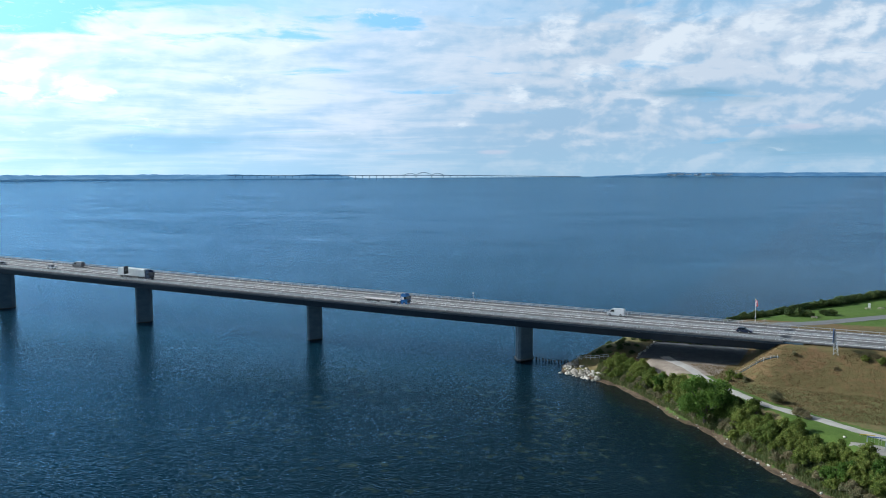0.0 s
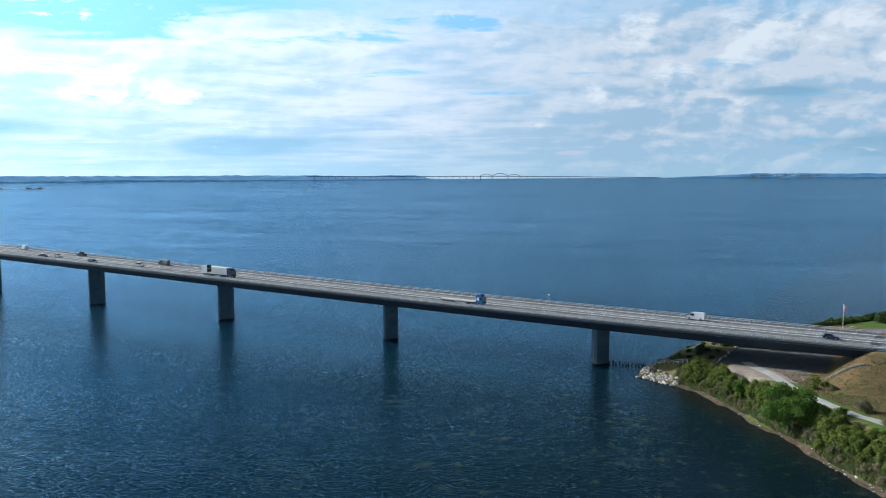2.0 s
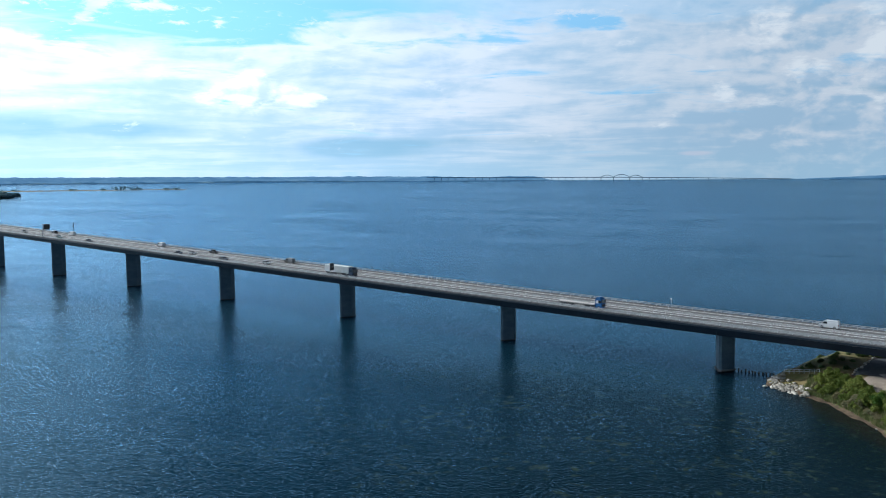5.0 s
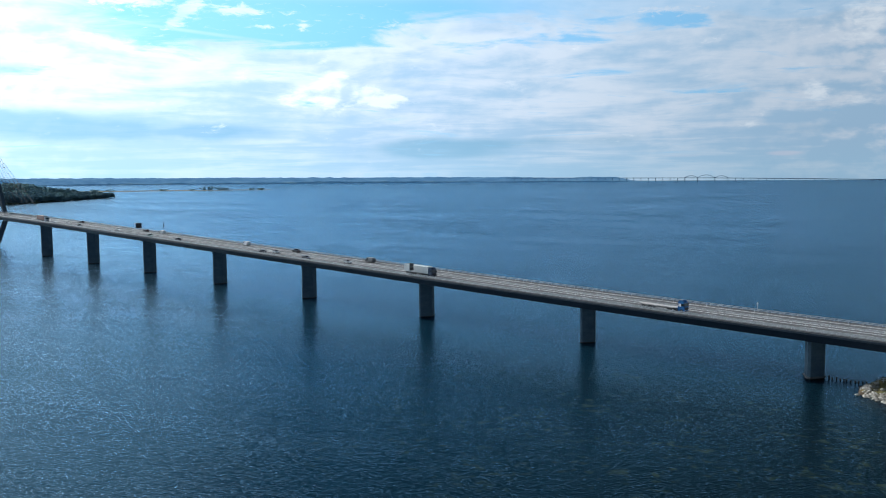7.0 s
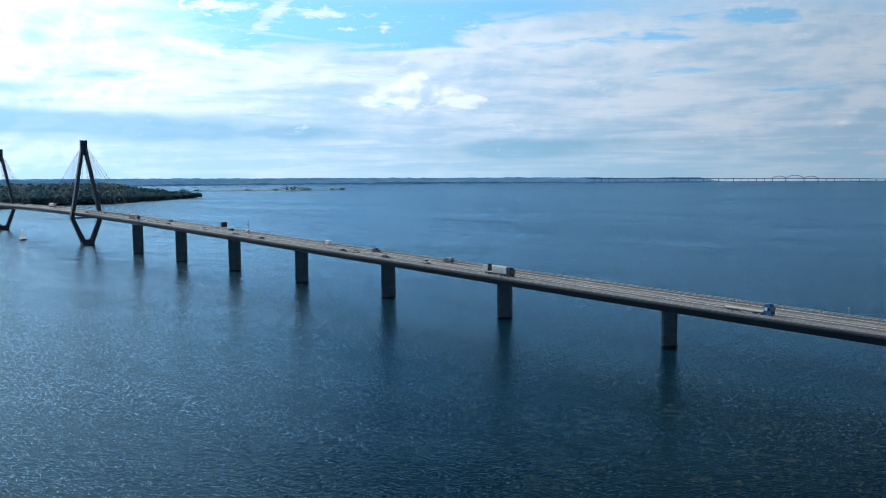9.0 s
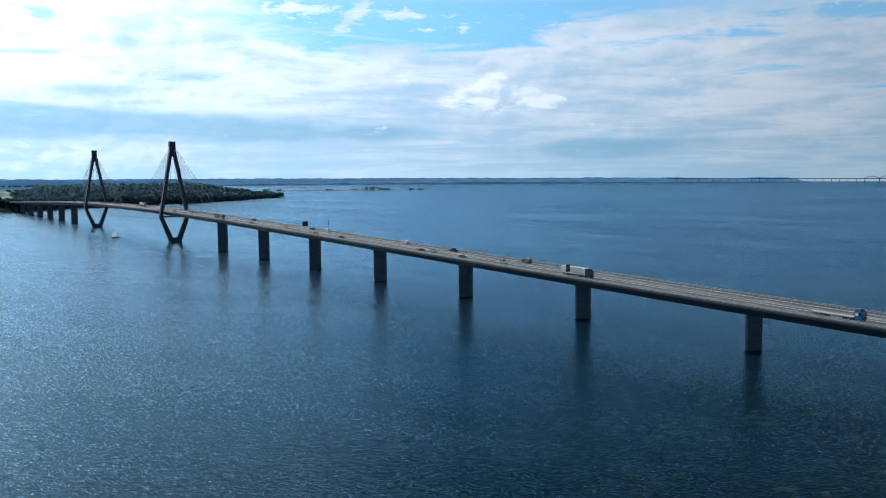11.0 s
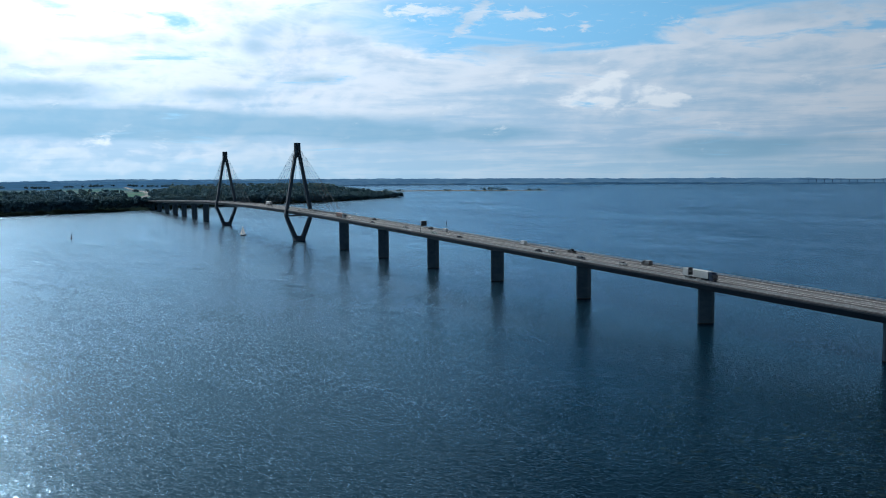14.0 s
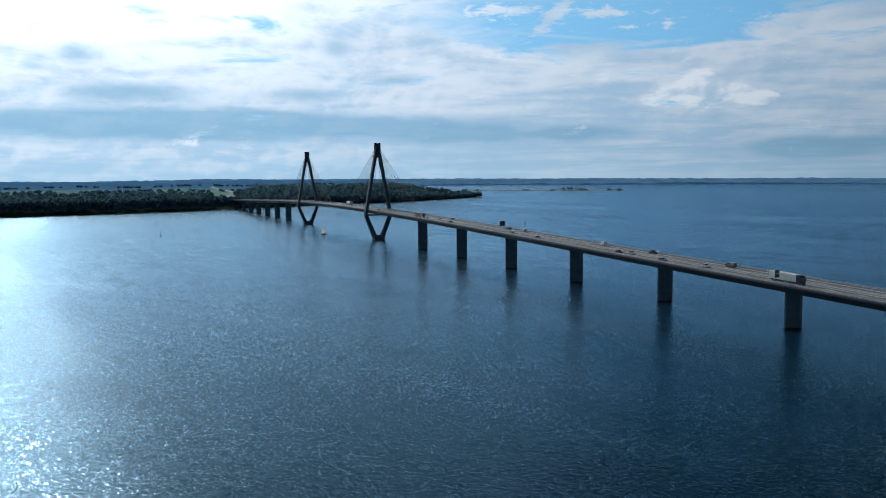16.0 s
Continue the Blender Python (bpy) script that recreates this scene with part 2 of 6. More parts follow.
WHITE = surface("white_paint", [(0.68, 0.68, 0.67), (0.78, 0.78, 0.77), (0.84, 0.84, 0.83)], 0.9, 0.5, grain=9)


def foliage(name, cols, scale=0.35, through_light=0.4, rough=0.6, spec=0.15, island=0.5):
    m = surface(name, cols, scale, rough, vary=0.35, island=island, grain=5, spec=spec)
    n = m.node_tree
    s = next(x for x in n.nodes if x.type == "BSDF_PRINCIPLED")
    out = next(x for x in n.nodes if x.type == "OUTPUT_MATERIAL")
    tr, mx = n.nodes.new("ShaderNodeBsdfTranslucent"), n.nodes.new("ShaderNodeMixShader")
    n.links.new(s.inputs["Base Color"].links[0].from_socket, tr.inputs[0])
    mx.inputs[0].default_value = through_light
    n.links.new(s.outputs[0], mx.inputs[1])
    n.links.new(tr.outputs[0], mx.inputs[2])
    n.links.new(mx.outputs[0], out.inputs[0])
    return m


LEAF_TREE = foliage("tree_leaves", [(0.055, 0.115, 0.018), (0.090, 0.165, 0.026), (0.135, 0.215, 0.038)])
LEAF_BUSH = foliage("bush_leaves", [(0.095, 0.135, 0.026), (0.15, 0.195, 0.038), (0.22, 0.25, 0.058)])
LEAF_DULL = foliage("dull_bush_leaves", [(0.13, 0.14, 0.07), (0.20, 0.19, 0.095), (0.27, 0.22, 0.13)])
LEAF_REED = foliage("reeds", [(0.11, 0.14, 0.05), (0.17, 0.18, 0.07), (0.25, 0.215, 0.105)])
LEAF_HEDGE = foliage("hedge_leaves", [(0.045, 0.075, 0.027), (0.075, 0.115, 0.036), (0.125, 0.16, 0.05)])
# leaf tones lifted and blued: distant air haze is mixed into the colour
LEAF_WOOD_HAZED = foliage("hazed_far_wood_leaves", [(0.12, 0.22, 0.29), (0.16, 0.25, 0.265), (0.215, 0.27, 0.21)], 0.02, 0.55, 1.0, 0.0, 0.2)
DRY = foliage("dry_grass", [(0.10, 0.082, 0.034), (0.175, 0.115, 0.055), (0.25, 0.165, 0.088)], 0.1)
BARK = surface("bark", [(0.06, 0.05, 0.04), (0.10, 0.085, 0.065), (0.15, 0.13, 0.10)], 1.5, 0.9, bump=0.03, grain=6, stretch=(1, 1, 0.3))
ROCK = surface("boulder", [(0.24, 0.22, 0.18), (0.38, 0.345, 0.29), (0.52, 0.48, 0.41)], 0.7, 0.85, bump=0.03, grain=6, vary=0.7)
WOOD_WET = surface("wet_timber", [(0.02, 0.018, 0.015), (0.04, 0.034, 0.028)], 2.0, 0.6, bump=0.02)

# ============ building helpers ============
def mesh_of(name, bm, mats, smooth=False):
    bmesh.ops.recalc_face_normals(bm, faces=bm.faces)
    me = bpy.data.meshes.new(name)
    bm.to_mesh(me)
    bm.free()
    for m in (mats if isinstance(mats, (list, tuple)) else [mats]):
        me.materials.append(m)
    if smooth:
        me.polygons.foreach_set("use_smooth", [True] * len(me.polygons))
    return me


def raw_mesh(name, verts, faces, mats, smooth=False, idx=None):
    me = bpy.data.meshes.new(name)
    me.from_pydata(verts, [], faces)
    for m in (mats if isinstance(mats, (list, tuple)) else [mats]):
        me.materials.append(m)
    if idx is not None:
        me.polygons.foreach_set("material_index", idx)
    if smooth:
        me.polygons.foreach_set("use_smooth", [True] * len(me.polygons))
    me.update()
    return me


def part(name, bm, material, parent, label="", smooth=False):
    """One mesh object under a thing or a part, in the parent's space."""
    me = bm if isinstance(bm, bpy.types.Mesh) else mesh_of(name, bm, material, smooth)
    ob = new(name, me)
    ob.parent = parent
    return tagged(ob, label)


def thing(name, label, category, m=None, group="", kind=""):
    ob = new(name)
    ob.empty_display_size = 0.2
    if m is not None:
        ob.matrix_world = m
    return tagged(ob, label, category, group, kind)


def box(bm, c, s, m=None, taper=1.0):
    """A box with centre c and size s; taper scales its top."""
    v = []
    for k in (-1, 1):
        t = taper if k > 0 else 1.0
        for a, b in ((-1, -1), (1, -1), (1, 1), (-1, 1)):
            p = Vector((c[0] + a * s[0] / 2 * t, c[1] + b * s[1] / 2 * t, c[2] + k * s[2] / 2))
            v.append(bm.verts.new(m @ p if m else p))
    for f in ((3, 2, 1, 0), (4, 5, 6, 7), (0, 1, 5, 4), (1, 2, 6, 5), (2, 3, 7, 6), (3, 0, 4, 7)):
        bm.faces.new([v[i] for i in f])


def loft(bm, rings, closed=True, cap=True):
    rs = [[bm.verts.new(p) for p in r] for r in rings]
    n = len(rs[0])
    for a, b in zip(rs, rs[1:]):
        for i in range(n if closed else n - 1):
            j = (i + 1) % n
            bm.faces.new((a[i], a[j], b[j], b[i]))
    if cap and closed:
        bm.faces.new(rs[0][::-1])
        bm.faces.new(rs[-1])


def tube(bm, p0, p1, r0, r1=None, n=6):
    p0, p1 = Vector(p0), Vector(p1)
    r1 = r0 if r1 is None else r1
    q = (p1 - p0).to_track_quat("Z", "Y")
    loft(bm, [[p + q @ Vector((r * math.cos(6.28319 * i / n), r * math.sin(6.28319 * i / n), 0)) for i in range(n)]
              for p, r in ((p0, r0), (p1, r1))])


def bevelled(bm, width, segments=1):
    bmesh.ops.bevel(bm, geom=list(bm.edges), offset=width, segments=segments, affect="EDGES", clamp_overlap=True)


# ============ sea ============
def sea_material():
    m = bpy.data.materials.new("sea_water")
    m.use_nodes = True
    n = Nodes(m.node_tree)
    at = n.add("ShaderNodeTexCoord").outputs["Object"]
    x, y, z = n.split(at)
    # wave slopes at several sizes, the crests lying across the wind; calmer and rougher tracts
    crest = n.stretch(at, (1, 1, 1), -18)
    tract = n.noise(n.stretch(crest, (0.0025, 0.008, 1)), 1.0, 4.0, 0.55, 0.8)
    calm = n.step(tract, 0.34, 0.64, 0.72, 1.12)
    lee_x, lee_y = n.math("DIVIDE", n.math("ADD", x, 55.0), 75.0), n.math("DIVIDE", n.math("ADD", y, 230.0), 105.0)
    lee = n.math("ADD", n.math("MULTIPLY", lee_x, lee_x), n.math("MULTIPLY", lee_y, lee_y))
    lee = n.math("ADD", lee, n.math("MULTIPLY", n.math("SUBTRACT", n.noise(n.stretch(at, (1, 0.5, 1)), 0.02, 5.0, 0.6, 0.6), 0.5), 2.2))
    calm = n.math("MULTIPLY", calm, n.step(lee, 0.2, 1.4, 0.6, 1.0))      # smooth water in the lee of the shore
    sound_x, sound_y = n.math("DIVIDE", n.math("SUBTRACT", x, 800.0), 560.0), n.math("DIVIDE", n.math("SUBTRACT", y, 70.0), 230.0)
    sound = n.math("ADD", n.math("MULTIPLY", sound_x, sound_x), n.math("MULTIPLY", sound_y, sound_y))
    sound = n.math("ADD", sound, n.math("MULTIPLY", n.math("SUBTRACT", n.noise(n.stretch(crest, (1, 3, 1)), 0.006, 4.0, 0.6, 0.5), 0.5), 1.6))
    calm = n.math("MULTIPLY", calm, n.step(sound, 0.2, 1.3, 0.5, 1.0))     # and round the pylons
    AC, AL = (-math.sin(radians(18)), math.cos(radians(18))), (math.cos(radians(18)), math.sin(radians(18)))

    def vec(op, a, b, c=None):
        v = n.add("ShaderNodeVectorMath")
        v.operation = op
        for s, val in zip(v.inputs, (a, b) if c is None else (a, b, c)):
            n.put(s, val)
        return v.outputs[0]

    def slopes(scale, detail, across, along_crest, move=0.0):
        t = n.add("ShaderNodeTexNoise")
        n.link(n.stretch(crest, scale, 0, (move, move, 0)), t.inputs["Vector"])
        for key, v in (("Scale", 1.0), ("Detail", detail), ("Roughness", 0.55), ("Distortion", 0.25)):
            t.inputs[key].default_value = v
        r, g, _ = n.split(t.outputs["Color"])
        r, g = n.math("SUBTRACT", r, 0.5), n.math("SUBTRACT", g, 0.5)
        return vec("ADD", vec("MULTIPLY", n.xyz(r, r), (AC[0] * across, AC[1] * across, 0)), vec("MULTIPLY", n.xyz(g, g), (AL[0] * along_crest, AL[1] * along_crest, 0)))

    lean = vec("ADD", slopes((1.0, 3.0, 1), 1.0, 0.74, 0.56), slopes((2.2, 5.0, 1), 1.0, 0.95, 0.80, 7.0))
    lean = vec("ADD", lean, vec("ADD", slopes((0.16, 0.55, 1), 1.0, 0.12, 0.08, 3.0), slopes((0.014, 0.035, 1), 2.0, 0.05, 0.05, 5.0)))
    # longer waves where the wind has had more open water
    open_x, open_y = n.math("ADD", x, 60.0), n.math("SUBTRACT", y, 90.0)
    fetch = n.step(n.math("SQRT", n.math("ADD", n.math("MULTIPLY", open_x, open_x), n.math("MULTIPLY", open_y, open_y))), 120.0, 900.0)
    longer = vec("ADD", slopes((0.05, 0.17, 1), 1.0, 0.34, 0.24, 13.0), slopes((0.018, 0.06, 1), 1.0, 0.16, 0.12, 17.0))
    lean = vec("ADD", lean, vec("MULTIPLY", longer, n.xyz(fetch, fetch)))
    coarse = slopes((0.48, 1.25, 1), 1.0, 0.95, 0.85, 23.0)
    steep = slopes((0.55, 1.35, 1), 1.0, 1.0, 1.0, 11.0)       # few, steep little crests
    cubed = vec("MULTIPLY", vec("MULTIPLY", steep, steep), steep)

    def facing(tilt):
        return vec("NORMALIZE", vec("ADD", vec("MULTIPLY", tilt, n.xyz(calm, calm)), (0.0, 0.0, 1.0)), (0, 0, 0))

    facet = facing(lean)
    crests = facing(vec("ADD", vec("ADD", coarse, vec("MULTIPLY", lean, (0.35, 0.35, 0.0))), vec("MULTIPLY", cubed, (18.0, 18.0, 0.0))))
    # depth: the bed shows near the shore, with weed on it
    dx = n.math("DIVIDE", n.math("ADD", x, 85.0), 150.0)
    dy = n.math("DIVIDE", n.math("SUBTRACT", y, 85.0), 95.0)
    off = n.math("SQRT", n.math("ADD", n.math("MULTIPLY", dx, dx), n.math("MULTIPLY", dy, dy)))
    shallow = n.step(off, 1.6, 0.2)
    weed = n.math("ADD", n.math("MULTIPLY", n.noise(at, 0.30, 4.0, 0.62, 0.3), 0.72), n.math("MULTIPLY", n.noise(at, 0.045, 2.0, 0.5), 0.28))
    weed = n.math("MULTIPLY", n.step(weed, 0.535, 0.66), shallow)
    bed = n.noise(at, 0.03, 4.0, 0.6)
    deep = n.mix(bed, (0.0014, 0.0145, 0.027), (0.0028, 0.021, 0.036))
    mid = n.mix(n.math("MULTIPLY", shallow, 0.9), deep, (0.004, 0.010, 0.011))
    col = n.mix(n.math("MULTIPLY", weed, 0.5), mid, (0.055, 0.074, 0.036))
    out_y = n.math("SUBTRACT", y, n.math("ADD", n.math("MULTIPLY", n.math("MULTIPLY", x, x), 0.00342), n.math("ADD", n.math("MULTIPLY", x, -0.587), 0.85)))
    brown = n.math("MULTIPLY", n.step(n.math("ADD", out_y, n.math("MULTIPLY", n.math("SUBTRACT", n.noise(at, 0.12, 4.0, 0.6), 0.5), 16.0)), 15.0, 2.0), n.step(x, -8.0, -22.0))
    col = n.mix(n.math("MULTIPLY", brown, 0.85), col, n.mix(n.noise(at, 0.5, 4.0, 0.65), (0.004, 0.004, 0.003), (0.022, 0.018, 0.010)))
    body = n.add("ShaderNodeBsdfDiffuse")
    n.link(col, body.inputs["Color"])
    shine = n.add("ShaderNodeBsdfGlossy")
    # the bluish gloss tints stand in for reflections of higher, bluer sky
    shine.inputs["Color"].default_value = (0.46, 0.76, 1.0, 1)
    shine.inputs["Roughness"].default_value = 0.14
    n.link(facet, shine.inputs["Normal"])
    fres = n.add("ShaderNodeFresnel")
    fres.inputs["IOR"].default_value = 1.333
    n.link(facet, fres.inputs["Normal"])
    haze = n.add("ShaderNodeBsdfGlossy")          # the ripples too small to see
    haze.inputs["Color"].default_value = (0.65, 0.84, 1.0, 1)
    haze.inputs["Roughness"].default_value = 0.34
    n.link(facet, haze.inputs["Normal"])
    spark = n.add("ShaderNodeBsdfGlossy")         # crests that catch the sun
    spark.inputs["Color"].default_value = (0.52, 0.78, 1.0, 1)
    spark.inputs["Roughness"].default_value = 0.11
    n.link(crests, spark.inputs["Normal"])
    sharp = n.add("ShaderNodeMixShader")
    sharp.inputs[0].default_value = 0.36
    n.link(shine.outputs[0], sharp.inputs[1])
    n.link(spark.outputs[0], sharp.inputs[2])
    gloss = n.add("ShaderNodeMixShader")
    gloss.inputs[0].default_value = 0.14
    n.link(sharp.outputs[0], gloss.inputs[1])
    n.link(haze.outputs[0], gloss.inputs[2])
    both = n.add("ShaderNodeMixShader")
    n.link(n.math("MULTIPLY", n.math("POWER", fres.outputs[0], 1.35), 0.95), both.inputs[0])
    n.link(body.outputs[0], both.inputs[1])
    n.link(gloss.outputs[0], both.inputs[2])
    n.link(both.outputs[0], n.add("ShaderNodeOutputMaterial").inputs[0])
    return m


SEA = sea_material()
verts, faces = [], [tuple(range(360))]
for rad, z in ((2900, 0.0), (3500, 0.4), (4200, 2.6), (4960, 6.8)):        # the last rings stand for the water further out
    verts += [(EYE[0] + rad * math.cos(a), EYE[1] + rad * math.sin(a), z) for a in (2 * math.pi * i / 360 for i in range(360))]
for k in range(0, 1080, 360):
    faces += [(k + i, k + 360 + i, k + 360 + (i + 1) % 360, k + (i + 1) % 360) for i in range(360)]
tagged(new("water", raw_mesh("water", verts, faces, SEA)), "wide blue sound with small wind waves", "water", kind="structure")

# ============ the near shore: one sheet of ground ============
NEAR_X = np.array([-700, -300, -160, -110, -97, -86.8, -80.0, -70.8, -63.0, -53.9, -44.7, -34.7, -24.6, -13.8, -11.0])
NEAR_Y = np.array([420, 240, 150, 105, 92, 83.2, 75.8, 65.9, 54.6, 45.6, 34.3, 23.7, 16.1, 10.7, 3.0])
FAR_X = np.array([-700, -300, -170, -98, -72.5, -58, -45.0, -30, -22.3, -16.0, -11.8, -11.0])
FAR_Y = np.array([-800, -480, -300, -176, -128, -100, -78, -56, -43.6, -18.5, -3.0, 3.0])
FLAT = 6.0


def inland(x, y):
    """Metres from the waterline, less than 0 in the water."""
    near = (np.interp(x, NEAR_X, NEAR_Y) - y + 0.7 * np.sin(x * 0.47 + 1.0) + 0.45 * np.sin(x * 1.21)) * 0.72
    far = (y - np.interp(x, FAR_X, FAR_Y)) * 0.5
    d = np.minimum(near, far)
    return np.where(x > -11.0, -(x + 11.0), np.minimum(d, (-11.0 - x) * 0.9 + 0.2))


def bank(x, y):
    """Metres from the flat top of the road embankment."""
    return np.hypot(np.maximum(0, x + 73.0) * 1.6, np.maximum(0, np.abs(y) - 12.2))


def land(x, y):
    d = inland(x, y)
    d = d + 0.9 * np.sin(x * 0.31 + y * 0.17) * np.cos(y * 0.23) * np.clip(d / 4, 0, 1)
    h = np.interp(d, [-14, -3, 0, 2.0, 6, 13, 60], [-3, -0.7, 0.0, 0.6, 2.8, FLAT - 0.3, FLAT + 0.2])
    b = bank(x, y)
    b = b + 0.5 * np.sin(x * 0.21) * np.clip(b / 5, 0, 1)
    e = 13.3 - b * 0.455
    return np.where(e > h, e, h) + 0.10 * np.sin(x * 0.9) * np.sin(y * 0.8) * (d > 3) * (b > 1)


PATH = [(-41.5, 4.5), (-44.0, 8.4), (-50.3, 16.0), (-56.0, 25.5), (-64.6, 36.5), (-72.2, 44.6), (-78.4, 48.8), (-84.3, 52.6),
        (-89.9, 56.6), (-96.8, 61), (-115, 72), (-140, 90)]
PATH_P = np.array(PATH, float)


def from_path(x, y):
    best = np.full(np.shape(x), 1e9)
    for (ax, ay), (bx, by) in zip(PATH, PATH[1:]):
        ux, uy = bx - ax, by - ay
        t = np.clip(((x - ax) * ux + (y - ay) * uy) / (ux * ux + uy * uy), 0, 1)
        best = np.minimum(best, np.hypot(x - ax - t * ux, y - ay - t * uy))
    return best


def ground_material():
    m = bpy.data.materials.new("shore_ground")
    m.use_nodes = True
    n = Nodes(m.node_tree)
    at = n.add("ShaderNodeTexCoord").outputs["Object"]

    def zone(name):
        a = n.add("ShaderNodeAttribute")
        a.attribute_name = name
        return a.outputs["Fac"]

    big, mid, fine = n.noise(at, 0.07, 5.0, 0.6), n.noise(at, 0.5, 5.0, 0.65), n.noise(at, 5.0, 3.0, 0.7)
    f = n.math("ADD", n.math("MULTIPLY", big, 0.5), n.math("MULTIPLY", mid, 0.5))
    dry = n.mix(n.step(f, 0.42, 0.58), (0.108, 0.095, 0.036), (0.168, 0.104, 0.050))
    dry = n.mix(n.step(fine, 0.35, 0.75, 0.0, 0.5), dry, (0.185, 0.135, 0.065))
    lawn = n.mix(n.step(f, 0.35, 0.65), (0.060, 0.115, 0.018), (0.090, 0.145, 0.026))
    lawn = n.mix(n.step(fine, 0.4, 0.8, 0.0, 0.35), lawn, (0.11, 0.135, 0.04))
    sand = n.mix(n.step(mid, 0.35, 0.65), (0.055, 0.038, 0.024), (0.135, 0.095, 0.060))
    sand = n.mix(n.step(fine, 0.45, 0.7, 0.0, 0.8), sand, (0.06, 0.05, 0.03))
    gravel = n.mix(n.step(mid, 0.3, 0.7), (0.22, 0.18, 0.14), (0.30, 0.255, 0.21))
    # grey yard floor, its tone darkened and blued for the deck's shade
    shaded_floor = n.mix(n.step(mid, 0.3, 0.7), (0.085, 0.09, 0.098), (0.12, 0.125, 0.13))
    edge = n.math("MULTIPLY", n.math("SUBTRACT", mid, 0.5), 0.8)
    col = dry
    olive = n.mix(n.step(f, 0.38, 0.60), (0.105, 0.115, 0.040), (0.175, 0.135, 0.062))
    for name, c in (("olive", olive), ("lawn", lawn), ("gravel", gravel), ("shaded_floor", shaded_floor), ("beach", sand)):
        col = n.mix(n.step(n.math("ADD", zone(name), edge), 0.35, 0.65), col, c)
    s = n.add("ShaderNodeBsdfPrincipled")
    n.link(col, s.inputs["Base Color"])
    s.inputs["Roughness"].default_value = 0.95
    s.inputs["Specular IOR Level"].default_value = 0.2
    k = n.add("ShaderNodeBump")
    k.inputs["Distance"].default_value = 0.25
    n.link(n.math("ADD", n.math("MULTIPLY", mid, 0.6), n.math("MULTIPLY", fine, 0.35)), k.inputs["Height"])
    n.link(k.outputs[0], s.inputs["Normal"])
    n.link(s.outputs[0], n.add("ShaderNodeOutputMaterial").inputs[0])
    return m


def soft(v, lo, hi):
    t = np.clip((v - lo) / (hi - lo), 0, 1)
    return t * t * (3 - 2 * t)


def build_ground():
    xs = np.concatenate([np.arange(-700, -180, 12.0), np.arange(-180, -4.5, 1.25)])
    ys = np.concatenate([np.arange(-780, -220, 14.0), np.arange(-220, 130, 1.5), np.arange(130, 430, 12.0)])
    gx, gy = np.meshgrid(xs, ys, indexing="ij")
    d = inland(gx, gy)
    gz = land(gx, gy)
    nx, ny = gx.shape
    keep = d > -14
    ids = np.arange(nx * ny).reshape(nx, ny)
    q = keep[:-1, :-1] | keep[1:, :-1] | keep[1:, 1:] | keep[:-1, 1:]
    faces = np.stack([ids[:-1, :-1][q], ids[1:, :-1][q], ids[1:, 1:][q], ids[:-1, 1:][q]], 1)
    used = np.unique(faces)
    remap = np.full(nx * ny, -1)
    remap[used] = np.arange(len(used))
    co = np.stack([gx.ravel(), gy.ravel(), gz.ravel()], 1)[used]
    me = raw_mesh("ground", co.tolist(), remap[faces].tolist(), ground_material(), smooth=True)
    x, y = co[:, 0], co[:, 1]
    dd, b, p = inland(x, y), bank(x, y), from_path(x, y)
    zones = {
        "beach": soft(dd + 0.5 * np.sin(x * 0.33) + 0.4 * np.sin(x * 0.9 + y), 2.6, 0.9),
        "lawn": np.clip(soft(x, -74, -80) * soft(y, 44, 49) * soft(p, 14, 11) * (y > np.interp(x, PATH_P[::-1, 0], PATH_P[::-1, 1]))
                        + soft(y, -66, -72) + soft(dd, 12, 8) * soft(y, 18, 24) * 0.8 + soft(p, 3.6, 2.2) * (y > 22) * 0.9, 0, 1),
        "olive": np.clip(soft(b, 14, 19) * (y > 10) * 0.8 + soft(x, -35, -32), 0, 1),
        "gravel": soft(x, -36.5, -39.5) * soft(x, -60.5, -57) * soft(y, 25, 20) * soft(y, 6.5, 9.5),
        # yard under the deck, out to its shadow edge and beyond the far side
        "shaded_floor": soft(x, -33.5, -35.0) * soft(x, -63, -60) * soft(y, 9.5, 6.5) * soft(y, -34, -28),
    }
    for name, v in zones.items():
        a = me.attributes.new(name, "FLOAT", "POINT")
        a.data.foreach_set("value", v.astype(np.float32))
    return tagged(new("ground", me), "grassy shore with a dry embankment slope and narrow beach", "ground", kind="structure")


build_ground()


